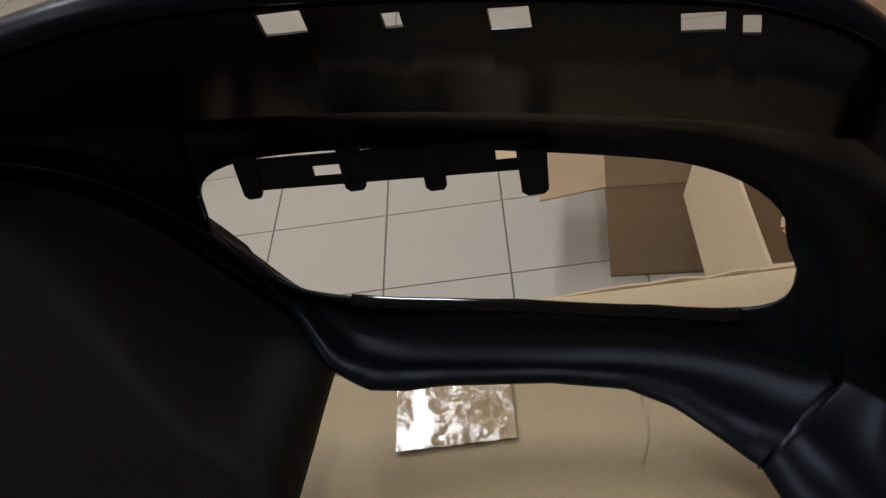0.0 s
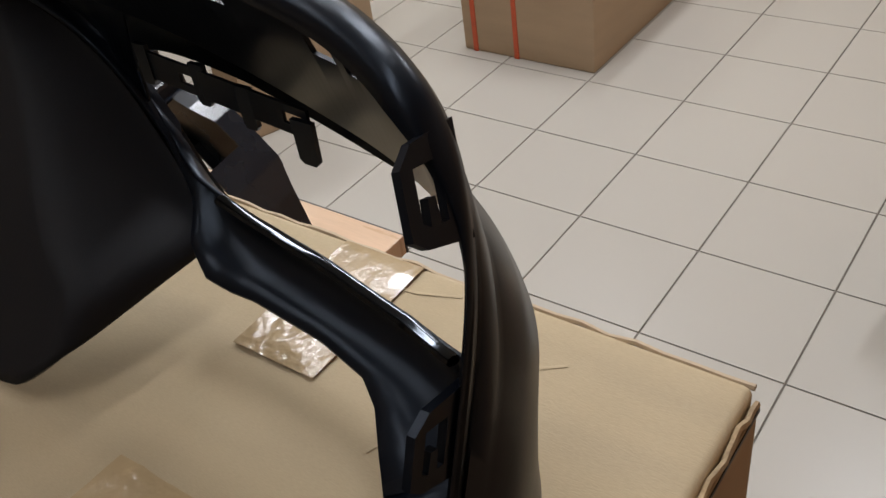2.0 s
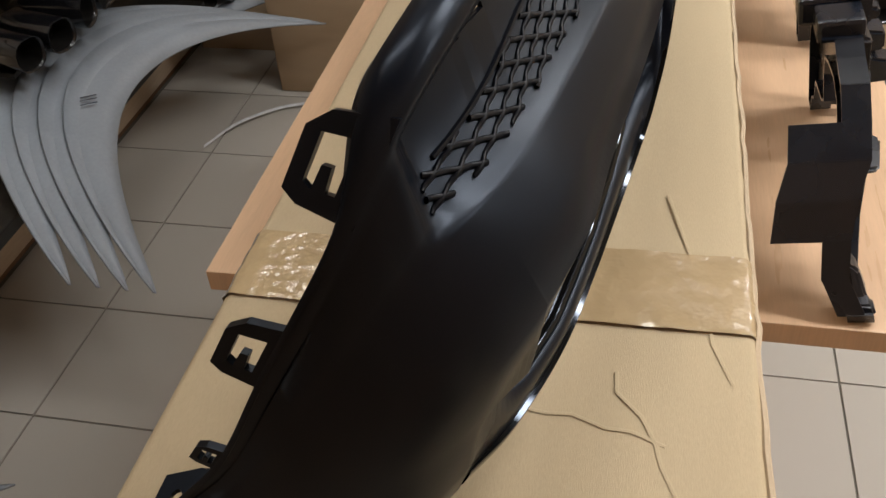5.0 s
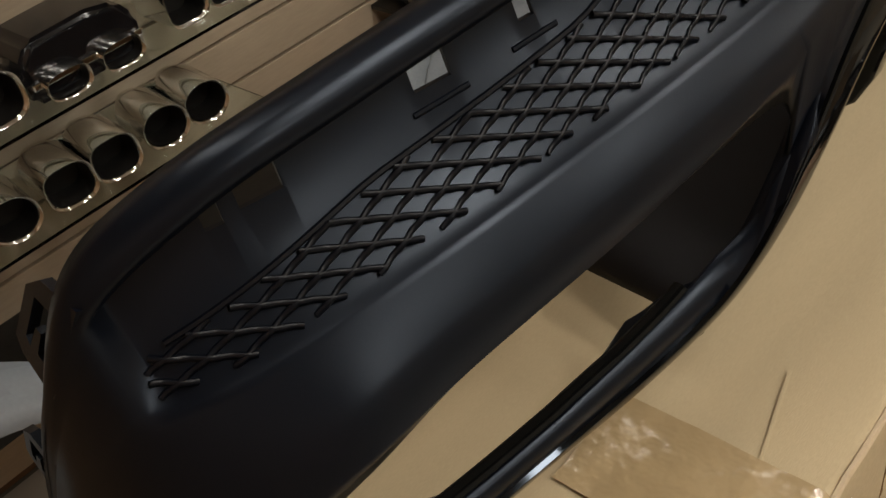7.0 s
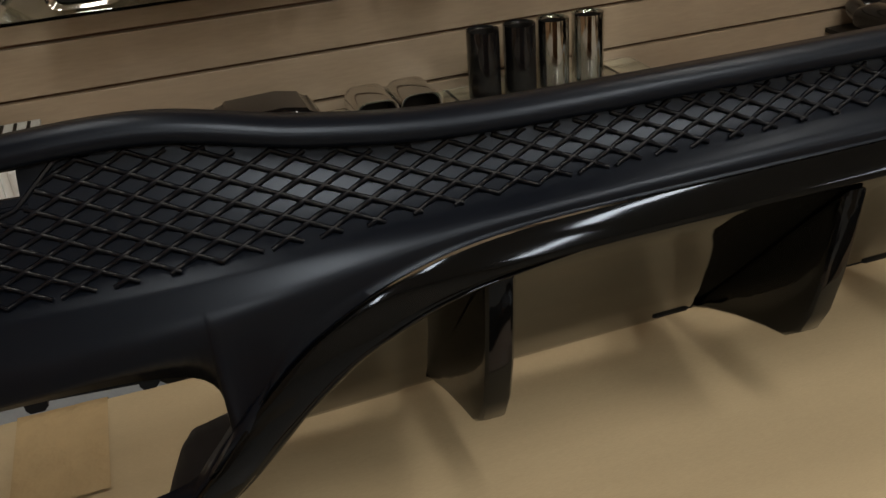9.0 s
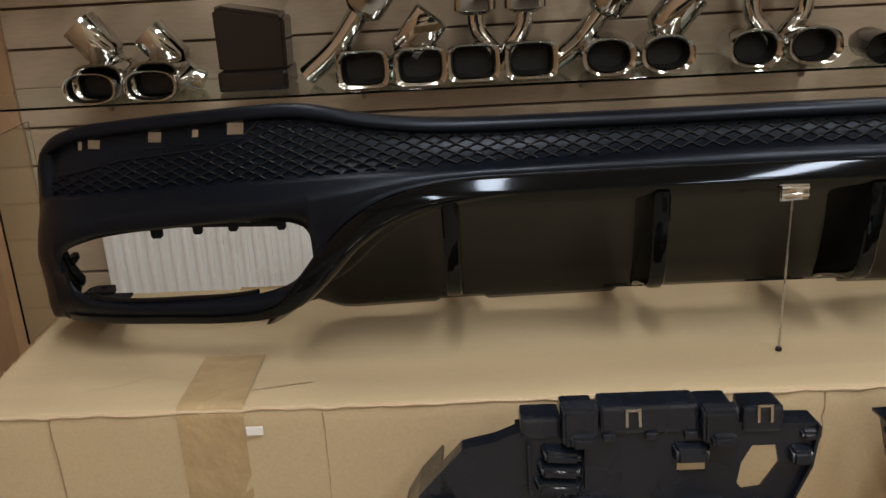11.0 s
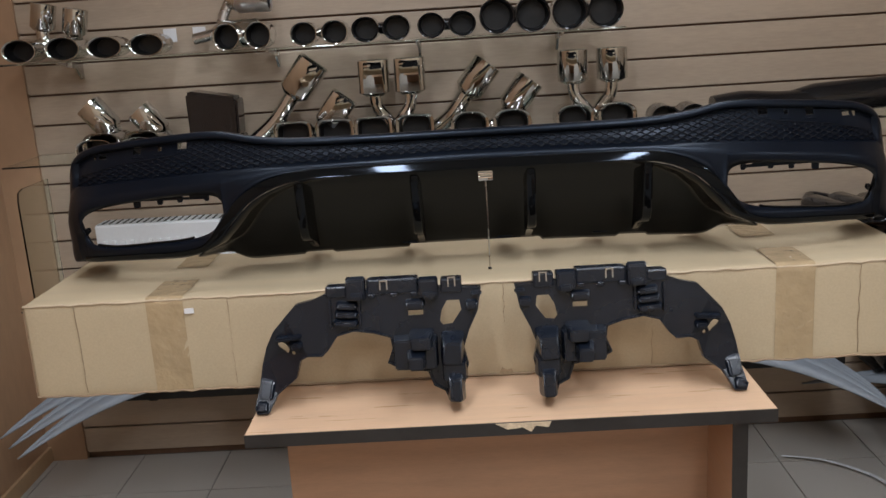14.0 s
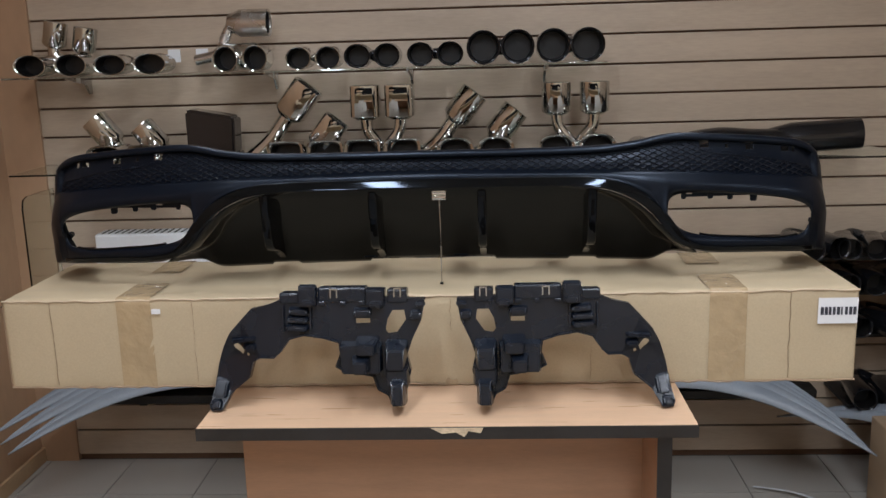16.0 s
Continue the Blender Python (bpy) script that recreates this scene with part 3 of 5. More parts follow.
bm = bmesh.new()
PITCH, RISE, LIM = 0.0225, 0.44, 0.796
LOWS = [(i * 0.01, grille_low(i * 0.01)) for i in range(82)]
TOPS = [(i * 0.005, grille_top(i * 0.005)) for i in range(164)]
for fam in (1, -1):
    for k in range(-84, 85):
        x0 = k * PITCH
        pts = []
        n = 130
        for i in range(n + 1):
            z = 1.262 + 0.13 * i / n
            X = x0 + fam * (z - 1.318) / RISE
            ok = abs(X) < LIM and lerp_table(LOWS, abs(X)) < z < lerp_table(TOPS, abs(X))
            if ok:
                p, nn = on_face(X, z)
                pts.append(p + nn * (0.0008 + 0.0007 * math.sin((z - 1.262) * 2 * math.pi / (PITCH * RISE * 0.5))))
            if not ok or i == n:
                if len(pts) > 1:
                    tube(bm, pts, 0.0010, 0.0015, seg=6)
                pts = []
part("grille_mesh", bm, M_MESH, diffuser, "raised diamond grille mesh", smooth=True, sharp=80)
# raised frame between the grille mesh and the plain end panel
for s in (1, -1):
    bm = bmesh.new()
    pts = []
    for X in [0.522 + 0.003 * i for i in range(20)] + [0.585 + 0.01 * i for i in range(21)]:
        p, nn = on_face(s * X, grille_top(X) + 0.001)
        pts.append(p + nn * 0.0006)
    tube(bm, pts, 0.0012, 0.0014, seg=6)
    part("grille_frame", bm, M_MESH, diffuser, smooth=True)
    # short moulded ribs beneath the slots
    for X, z, w in ((0.568, 1.346, 0.014), (0.612, 1.341, 0.012), (0.660, 1.337, 0.013)):
        p0, nn = on_face(s * (X - w), z)
        p1, _ = on_face(s * (X + w), z - 0.001)
        part("panel_rib", tube(bmesh.new(), [p0, p0.lerp(p1, 0.5), p1], 0.0010, 0.0014, seg=6, cap=True), M_BLACK, diffuser, smooth=True)

HOLES = [(0.566, 1.356, 0.0095, 0.0060), (0.660, 1.3485, 0.0085, 0.0055), (0.735, 1.3405, 0.0085, 0.0048), (0.753, 1.3385, 0.0035, 0.0048), (0.612, 1.352, 0.0040, 0.0040)]
cut = bmesh.new()
for s in (1, -1):
    for X, z, w, h in HOLES:
        p, nn = on_face(s * X, z)
        block(cut, -w, w, -0.03, 0.03, -h, h, 0, Matrix.Translation(p) @ Matrix.Rotation(math.atan2(nn.x, -nn.y), 4, "Z"))
cm = bpy.data.meshes.new("cutter")
cut.to_mesh(cm)
cut.free()
cutter = new("cutter", cm)
bo = shell.modifiers.new("slots", "BOOLEAN")
bo.operation, bo.object, bo.solver = "DIFFERENCE", cutter, "FAST"
dg = bpy.context.evaluated_depsgraph_get()
cutmesh = bpy.data.meshes.new_from_object(shell.evaluated_get(dg))
shell.modifiers.clear()
shell.data = cutmesh
bpy.data.objects.remove(cutter)

# gloss insert: a sloping channel with steep side walls, matt behind
WIDE = [(1.086, 0.548), (1.11, 0.550), (1.13, 0.552), (1.146, 0.548), (1.159, 0.516), (1.188, 0.486), (1.224, 0.455), (1.253, 0.420), (1.275, 0.371), (1.284, 0.312), (1.288, 0.25)]
SLOPE = [(1.086, -0.156), (1.100, -0.142), (1.150, -0.095), (1.200, -0.050), (1.250, -0.006), (1.274, 0.016), (1.287, 0.025)]
LOW_EDGE = [(0, 1.109), (0.133, 1.109), (0.139, 1.101), (0.292, 1.098), (0.298, 1.104), (0.352, 1.103), (0.358, 1.097), (0.45, 1.094)]


def insert_point(u, v):
    """u: -1 to 1 across, v: 0 at the top, 1 at the bottom of the insert."""
    low = lerp_table(LOW_EDGE, abs(u) * 0.54) + 0.046 * smooth01(0.86, 1.0, abs(u))
    z = 1.287 - (1.287 - low) * v
    wide = soft_table(WIDE, z, 0.006)
    X = abs(u) * wide
    edge = (1 - abs(u)) * wide
    rim = 0.135 - lerp_table([(0, 0.025), (0.40, 0.028), (0.455, 0.027), (0.486, 0.022), (0.516, 0.014), (0.55, 0.007)], X)
    floor_y = 0.135 - lerp_table(SLOPE, z) * (1 - 0.06 * (X / 0.5) ** 2)
    f = smooth01(0.002, 0.042, edge)
    y = rim + (max(floor_y, rim) - rim) * f
    return Vector((XC + u * wide, y + 0.001, z))


us = sorted({*[i / 48 for i in range(-48, 49)], *[s * (1 - d) for s in (1, -1) for d in (0.0, 0.004, 0.009, 0.015, 0.027, 0.036, 0.046, 0.058, 0.072, 0.09, 0.115)], *[s * x / 0.54 for s in (1, -1) for x in (0.133, 0.139, 0.292, 0.298, 0.352, 0.358)]})
vs_ = sorted({*[i / 30 for i in range(31)], 0.008, 0.018})
bm = bmesh.new()
sheet(bm, [[insert_point(u, v) for u in us] for v in vs_])
bm.normal_update()
if sum(f.normal.y for f in bm.faces) > 0:
    bmesh.ops.reverse_faces(bm, faces=bm.faces[:])
ins = part("gloss_insert", bm, M_GLOSS, diffuser, "glossy black painted lower insert, matt behind", smooth=True, sharp=60)
ins.data.materials.append(M_BACK)
so = ins.modifiers.new("thickness", "SOLIDIFY")
so.thickness, so.offset, so.material_offset = 0.0030, -1.0, 1
for X in (-0.336, -0.112, 0.112, 0.336):
    back = [(0.135 - lerp_table(SLOPE, z) + 0.002, z) for z in [1.274 - 0.166 * i / 10 for i in range(11)]]
    front = [(0.114, 1.281), (0.117, 1.252), (0.122, 1.215), (0.129, 1.185), (0.138, 1.166), (0.152, 1.155), (0.172, 1.150), (0.205, 1.140), (0.240, 1.126), (0.258, 1.117)]
    bm = bmesh.new()
    prism(bm, front + back[::-1], -0.009, 0.009)
    bmesh.ops.transform(bm, matrix=Matrix(((0, -1, 0, XC + X), (1, 0, 0, 0), (0, 0, 1, 0), (0, 0, 0, 1))), verts=bm.verts[:])
    bmesh.ops.recalc_face_normals(bm, faces=bm.faces[:])
    es = [e for e in bm.edges if len(e.link_faces) == 2 and e.calc_face_angle(0) > 1.0]
    bmesh.ops.bevel(bm, geom=es, offset=0.0045, segments=3, affect="EDGES", profile=0.6)
    part("fin", bm, M_GLOSS, ins, smooth=True, sharp=28)

# gloss lip: one band from the middle down beside the insert and on under the openings
rows = []
for side, order in ((-1, range(260, 0, -1)), (1, range(261))):
    for k in order:
        a, b = along(LIP_TOP, k * 13 / 260), along(LIP_LOW, k * 13 / 260)
        tan = (along(LIP_TOP, min(13, k * 13 / 260 + 0.05)) - along(LIP_TOP, max(0, k * 13 / 260 - 0.05))).normalized()
        out = tan.cross(b - a).normalized()
        if out.y > 0:
            out = -out
        w = (b - a).length
        row = [a - out * 0.004, a + out * 0.0006]
        for q in (0.06, 0.2, 0.4, 0.6, 0.8, 0.93):
            row.append(a.lerp(b, q) + out * (0.0008 + w * 0.14 * q * (1 - q)))
        row += [b + out * 0.0002, b - out * 0.003 + Vector((0, 0.003, 0))]
        rows.append([Vector((XC + side * p.x, p.y, p.z)) for p in row])
bm = bmesh.new()
sheet(bm, rows)
bmesh.ops.recalc_face_normals(bm, faces=bm.faces[:])
part("gloss_lip", bm, M_GLOSS, diffuser, "gloss black lip running round the insert", smooth=True, sharp=60)

# clips over each opening, and the gloss inner trim along its lower edge
for s in (1, -1):
    for X, w in ((0.520, 0.0055), (0.574, 0.006), (0.615, 0.006), (0.664, 0.0075)):
        zt, _, _ = opening(X)
        y = along(BULGE, 4 + (X - 0.5) / 0.1).y + 0.019
        bm = bmesh.new()
        prism(bm, [(-w, 0.012), (w, 0.012), (w * 0.9, -0.012), (w * 0.5, -0.0145), (-w * 0.6, -0.0145), (-w * 0.9, -0.012)], 0, 0.003, pose(XC + s * X, y, zt))
        part("clip", bm, M_BLACK, diffuser)
    bm = bmesh.new()
    prism(bm, [(-0.075, 0.016), (0.075, 0.016), (0.075, -0.002), (-0.075, -0.002)], 0, 0.002, pose(XC + s * 0.592, 0.139, 1.256, 0, 0, s * 6), [[(-0.07, 0.004), (-0.055, 0.004), (-0.055, 0.011), (-0.07, 0.011)], [(0.02, 0.003), (0.038, 0.003), (0.038, 0.010), (0.02, 0.010)]])
    part("clip_rail", bm, M_BLACK, diffuser)
    bm = bmesh.new()
    pts = []
    for i in range(41):
        X = 0.522 + 0.240 * i / 40
        _, zb, _ = opening(X)
        pts.append((XC + s * (X + 0.036 * (1 - smooth01(0.50, 0.64, X))), lerp_table([(0.50, 0.136), (0.6, 0.143), (0.65, 0.149), (0.72, 0.162), (0.80, 0.188)], X), zb + 0.0005))
    tube(bm, pts, 0.0045, 0.0030, seg=8)
    part("opening_trim", bm, M_GLOSS, diffuser, "gloss black inner lip", smooth=True)


def frame_tab(origin, along_, out, w, l):
    """A fixing tab: a plate with a squarish window and a tongue in it."""
    a, o = Vector(along_).normalized(), Vector(out).normalized()
    n = a.cross(o)
    m = Matrix(((a.x, n.x, o.x, origin[0]), (a.y, n.y, o.y, origin[1]), (a.z, n.z, o.z, origin[2]), (0, 0, 0, 1)))
    bm = bmesh.new()
    prism(bm, [(-w * 1.15, -0.006), (w * 1.15, -0.006), (w * 0.98, l * 0.72), (w * 0.75, l), (-w * 0.55, l), (-w * 0.95, l * 0.7)], -0.0022, 0.0022, m,
          holes=[[(-w * 0.55, l * 0.20), (w * 0.62, l * 0.20), (w * 0.62, l * 0.36), (w * 0.1, l * 0.40), (w * 0.1, l * 0.56), (w * 0.62, l * 0.58), (w * 0.50, l * 0.74), (-w * 0.50, l * 0.74)]])
    part("fixing_tab", bm, M_BLACK, diffuser)


for s in (1, -1):
    for t, w, l in ((8.40, 0.019, 0.024), (9.8, 0.016, 0.022), (11.0, 0.007, 0.013)):
        p = along(CREST, t) + Vector((-0.004, 0.004, -0.003))
        d = along(CREST, t + 0.2) - along(CREST, t - 0.2)
        frame_tab((XC + s * p.x, p.y, p.z), (s * d.x, d.y, d.z), (s * -0.10, 0.96, 0.22), w, l)
    bm = bmesh.new()
    prism(bm, [(-0.016, 0.0), (0.026, 0.0), (0.024, 0.020), (0.014, 0.028), (-0.008, 0.028), (-0.015, 0.012)], -0.0015, 0.0015, Matrix(((s, 0, 0, XC + s * 0.814), (0, 0, 1, 0.320), (0, -1, 0, 1.109), (0, 0, 0, 1))),
          [[(0.004 + 0.005 * math.cos(a), 0.018 + 0.003 * math.sin(a)) for a in [i * math.pi / 5 for i in range(10)]]])
    bmesh.ops.recalc_face_normals(bm, faces=bm.faces[:])
    part("foot_tab", bm, M_BLACK, diffuser)
for k in range(5):
    x = -0.365 + 0.2 * k
    bm = bmesh.new()
    ring = [(0.005 * math.cos(i * math.pi / 5), 0.026 + 0.005 * math.sin(i * math.pi / 5)) for i in range(10)]
    m = Matrix(((1, 0, 0, x), (0, 0, 1, 0.288), (0, 1, 0, 1.110), (0, 0, 0, 1)))
    prism(bm, [(-0.036, -0.02), (0.036, -0.02), (0.028, 0.008), (0.018, 0.040), (-0.014, 0.042), (-0.022, 0.01)], 0, 0.003, m, holes=[ring])
    bmesh.ops.recalc_face_normals(bm, faces=bm.faces[:])
    part("screw_tab", bm, M_BLACK, diffuser)
    part("stiffener", cube(x - 0.014, x + 0.018, 0.262, 0.288, 1.112, 1.132, 0.003), M_BLACK, diffuser)

# ---- two under-body brackets leaning on the box ----


def bracket(s, x0, k, label):
    """One bracket: feet on the desk, top edge leaning on the box. s: 1 or -1, its hand; k: its width."""
    base = thing("mounting_bracket", label, "bracket", pose(x0, -0.085, DESK + 0.001, -8.0), "diffuser brackets")

    def bend(bm):
        """The outer leg is dished back from the plate between shoulder and toe."""
        for v in bm.verts:
            v.co.y += 0.016 * smooth01(0.10, 0.16, -v.co.x * s) * smooth01(0.004, 0.050, v.co.z) * (1 - smooth01(0.10, 0.16, v.co.z))
        return bm

    def put(lp):
        return [(s * x * k, z) for x, z in lp]

    o = [(-0.204, 0.014), (-0.196, 0.049), (-0.189, 0.087), (-0.178, 0.121), (-0.162, 0.150), (-0.141, 0.173), (-0.119, 0.196), (-0.087, 0.203), (-0.067, 0.211), (-0.030, 0.214), (0.012, 0.214), (0.133, 0.214), (0.181, 0.211),
         (0.212, 0.210), (0.205, 0.172), (0.187, 0.135), (0.177, 0.106), (0.184, 0.076), (0.177, 0.047), (0.169, 0.010), (0.150, 0.009), (0.141, 0.030), (0.122, 0.040), (0.113, 0.066), (0.058, 0.076), (0.042, 0.085), (0.052, 0.110),
         (0.049, 0.131), (0.020, 0.140), (-0.018, 0.146), (-0.048, 0.138), (-0.066, 0.113), (-0.077, 0.103), (-0.103, 0.104), (-0.118, 0.096), (-0.128, 0.064), (-0.164, 0.035), (-0.181, 0.004), (-0.200, 0.003)]
    holes = [[(-0.159, 0.126), (-0.150, 0.131), (-0.143, 0.125), (-0.137, 0.116), (-0.141, 0.107), (-0.146, 0.112), (-0.155, 0.119)],
             [(0.138, 0.154), (0.142, 0.174), (0.152, 0.191), (0.174, 0.191), (0.177, 0.173), (0.160, 0.149), (0.143, 0.147)],
             [(0.082, 0.176), (0.109, 0.176), (0.109, 0.167), (0.082, 0.167)],
             [(-0.130 + 0.0035 * math.cos(a), 0.1085 + 0.0035 * math.sin(a)) for a in [i * math.pi / 4 for i in range(8)]]]
    bm = bmesh.new()
    prism(bm, put(o), -0.002, 0.002, None, [put(h) for h in holes])
    part("plate", bend(bm), M_BRACKET, base)
    bm = bmesh.new()
    n = len(o)
    pts = put(o)
    for i in range(n):
        a, b = Vector((pts[i][0], 0, pts[i][1])), Vector((pts[(i + 1) % n][0], 0, pts[(i + 1) % n][1]))
        d = b - a
        y0, y1 = (-0.003, 0.062 if 2 <= i <= 4 else 0.020) if i <= 7 else (-0.003, 0.030) if i <= 12 else (-0.010, 0.012)
        block(bm, -0.001, d.length + 0.001, y0, y1, -0.0013, 0.0013, 0, Matrix.Translation(a) @ pose(0, 0, 0, 0, -math.degrees(math.atan2(d.z, d.x)), 0))
    part("rim", bend(bm), M_BRACKET, base)

    def lump(x, z, w, h, d, taper=0.75, name="boss", up=0.0, tilt=0.0):
        """A hollow-looking raised block: tapered to its front, whose face is moved by up and turned by tilt."""
        bm = bmesh.new()
        v = []
        for f, y, lift in ((1.0, 0.0, 0.0), (0.97, -d * 0.45, up * 0.3), (taper, -d, up)):
            v.append([bm.verts.new((sx * w / 2 * f, y, lift + sz * h / 2 * f)) for sx, sz in ((-1, -1), (1, -1), (1, 1), (-1, 1))])
        for lo, hi in zip(v, v[1:]):
            for i in range(4):
                bm.faces.new((lo[i], lo[(i + 1) % 4], hi[(i + 1) % 4], hi[i]))
        bm.faces.new(v[-1])
        bm.faces.new(v[0][::-1])
        bmesh.ops.recalc_face_normals(bm, faces=bm.faces[:])
        bmesh.ops.bevel(bm, geom=bm.edges[:], offset=0.0025, segments=2, affect="EDGES")
        bmesh.ops.transform(bm, matrix=pose(s * x * k, 0, z, 0, s * tilt, 0), verts=bm.verts[:])
        return part(name, bend(bm), M_BRACKET, base, smooth=True, sharp=45)

    # upper rail in three lengths with its clip blocks and bright spring clips
    for xa, xb, z0, z1 in ((-0.064, -0.026, 0.206, 0.227), (0.010, 0.102, 0.208, 0.236), (0.142, 0.180, 0.205, 0.231)):
        part("rail", cube(min(s * xa * k, s * xb * k), max(s * xa * k, s * xb * k), -0.006, 0.034, z0, z1, 0.004), M_BRACKET, base)
    for x, z, h in ((-0.009, 0.222, 0.042), (0.120, 0.218, 0.036)):
        lump(x, z, 0.036, h, 0.016, 0.86, "clip_block", -0.003)
        lump(x + 0.002, z - 0.012, 0.026, 0.014, 0.024, 0.8, "clip_tongue", -0.003)
        part("clip_block", cube(s * x * k - 0.016, s * x * k + 0.016, 0.002, 0.046, 0.204, 0.230, 0.004), M_BRACKET, base)
    for x in (0.041, 0.162):
        bm = bmesh.new()
        for dx in (-0.006, 0.006):
            block(bm, s * x * k + dx - 0.0012, s * x * k + dx + 0.0012, -0.0085, -0.0062, 0.216, 0.232)
        block(bm, s * x * k - 0.0072, s * x * k + 0.0072, -0.0085, -0.0062, 0.231, 0.2335)
        part("spring_clip", bm, M_STEEL, base, "bright steel spring clip")
    for x in (0.018, 0.058, 0.094):
        part("catch", cube(s * x * k - 0.006, s * x * k + 0.006, -0.009, 0.0, 0.202, 0.210, 0.002), M_BRACKET, base)
    # louvre: a dished frame with three slanting blades
    for j, z in enumerate((0.163, 0.179, 0.194)):
        lump(-0.030 + 0.002 * j, z, 0.046 - 0.003 * j, 0.012, 0.016, 0.78, "louvre_blade", -0.005, 4.0)
    part("louvre_side", cube(s * -0.057 * k - 0.002, s * -0.057 * k + 0.002, -0.012, 0.0, 0.152, 0.202, 0.0015), M_BRACKET, base)
    part("louvre_side", cube(s * -0.004 * k - 0.002, s * -0.004 * k + 0.002, -0.012, 0.0, 0.156, 0.206, 0.0015), M_BRACKET, base)
    lump(0.095, 0.190, 0.036, 0.016, 0.014, 0.8, "step", -0.004)
    lump(0.196, 0.184, 0.022, 0.016, 0.014, 0.8, "step", -0.004)
    lump(0.205, 0.203, 0.020, 0.010, 0.010, 0.8, "step", -0.003)
    # deep stepped cup, pillar and toe
    lump(0.092, 0.104, 0.080, 0.058, 0.030, 0.90, "cup", -0.004)
    lump(0.104, 0.128, 0.044, 0.028, 0.050, 0.72, "cup_step", -0.006)
    lump(0.094, 0.098, 0.036, 0.034, 0.062, 0.66, "cup_boss", -0.008)
    lump(0.158, 0.110, 0.042, 0.052, 0.040, 0.72, "pillar", -0.010, 3.0)
    lump(0.160, 0.070, 0.046, 0.040, 0.034, 0.80, "pillar_foot", -0.004)
    lump(0.161, 0.046, 0.032, 0.062, 0.048, 0.62, "toe", -0.010)
    # ledges of the outer leg, and its toe
    lump(-0.136, 0.139, 0.050, 0.008, 0.016, 0.8, "ledge", -0.003, -6.0)
    lump(-0.124, 0.126, 0.026, 0.014, 0.014, 0.7, "ledge", -0.006, -4.0)
    lump(-0.184, 0.046, 0.028, 0.036, 0.012, 0.72, "foot", -0.006, 8.0)
    lump(-0.192, 0.014, 0.020, 0.018, 0.012, 0.7, "foot_pad", -0.001)
    return base


bracket(1, -0.236, 1.0, "black moulded plastic mounting bracket leaning against the cardboard box")
bracket(-1, 0.245, 0.97, "black moulded plastic mounting bracket leaning against the cardboard box")

# ---- clip stand for a price card ----
st = thing("card_clip_stand", "small chrome card clip on thin rod, standing on the box", "card holder")
part("rod", tube(bmesh.new(), [(0.0, 0.132, BZ1), (0.001, 0.130, 1.18), (0.0, 0.124, 1.262)], 0.0013, seg=8, cap=True), M_STEEL, st, smooth=True)
part("foot", tube(bmesh.new(), [(0.0, 0.132, BZ1 - 0.001), (0.0, 0.132, BZ1 + 0.003)], 0.0035, seg=10, cap=True), M_DARK, st)
bm = bmesh.new()
block(bm, -0.014, 0.014, 0.116, 0.119, 1.262, 1.288, 0.001)
block(bm, -0.014, 0.014, 0.121, 0.124, 1.260, 1.284, 0.001)
for z in (1.268, 1.276, 1.284):
    tube(bm, [(-0.014, 0.117, z), (0.014, 0.117, z)], 0.0026, seg=8, cap=True)
part("clip", bm, M_CHROME, st, "shiny ribbed metal clip", smooth=True)

# ---- radiator on the wall behind ----
rad = thing("panel_radiator", "white ribbed steel panel radiator mounted below the slatwall shelves", "radiator")
RX0, RX1, RZ0, RZ1, RY = -1.335, -0.735, 0.43, 0.935, 1.50
part("panel", cube(RX0, RX1, RY, RY + 0.012, RZ0, RZ1, 0.004), M_WHITE, rad)
n = 18
for i in range(n):
    x = RX0 + 0.03 + (RX1 - RX0 - 0.06) * i / (n - 1)
    bm = bmesh.new()
    block(bm, x - 0.009, x + 0.009, RY - 0.009, RY + 0.002, RZ0 + 0.045, RZ1 - 0.050, 0.006)
    part("rib", bm, M_WHITE, rad)
bm = bmesh.new()
block(bm, RX0, RX1, RY + 0.004, RY + 0.10, RZ1 - 0.004, RZ1 + 0.004, 0.002)
part("top_grille", bm, M_WHITE, rad)
# no slots are cut: dark strips on the top give their shade
for i in range(24):
    x = RX0 + 0.02 + (RX1 - RX0 - 0.04) * i / 23
    part("vent_slot_shade", cube(x - 0.003, x + 0.003, RY + 0.02, RY + 0.09, RZ1 + 0.004, RZ1 + 0.006), M_DARK, rad)
part("side_cover", cube(RX0 - 0.003, RX0, RY + 0.006, RY + 0.10, RZ0 + 0.01, RZ1, 0.001), M_WHITE, rad)
part("bracket", cube(RX0 + 0.1, RX1 - 0.1, RY + 0.10, WY1 - 0.001, RZ0 + 0.2, RZ0 + 0.25), M_WHITE, rad)

# ---- glass shelves ----
SH_LOW, SH_UP, SH_Y0, SH_Y1 = 1.182, 1.508, 1.335, WY1 - 0.012


def shelf(x0, x1, z, stands):
    t = thing("glass_shelf", "clear green-edged glass shelf on slatwall brackets", "shelf", None, "glass shelves")
    g = part("pane", cube(x0, x1, SH_Y0, SH_Y1, z - 0.006, z, 0.001), M_GLASS, t)
    g.visible_shadow = False
    for x in stands:
        bm = bmesh.new()
        prism(bm, [(0, -0.006), (0.20, -0.006), (0.20, -0.012), (0.05, -0.034), (0.018, -0.070), (0.0, -0.070)], -0.004, 0.004)
        bmesh.ops.transform(bm, matrix=Matrix(((0, -1, 0, x), (-1, 0, 0, WY1), (0, 0, 1, z), (0, 0, 0, 1))), verts=bm.verts[:])
        bmesh.ops.recalc_face_normals(bm, faces=bm.faces[:])
        part("bracket", bm, M_STEEL, t)


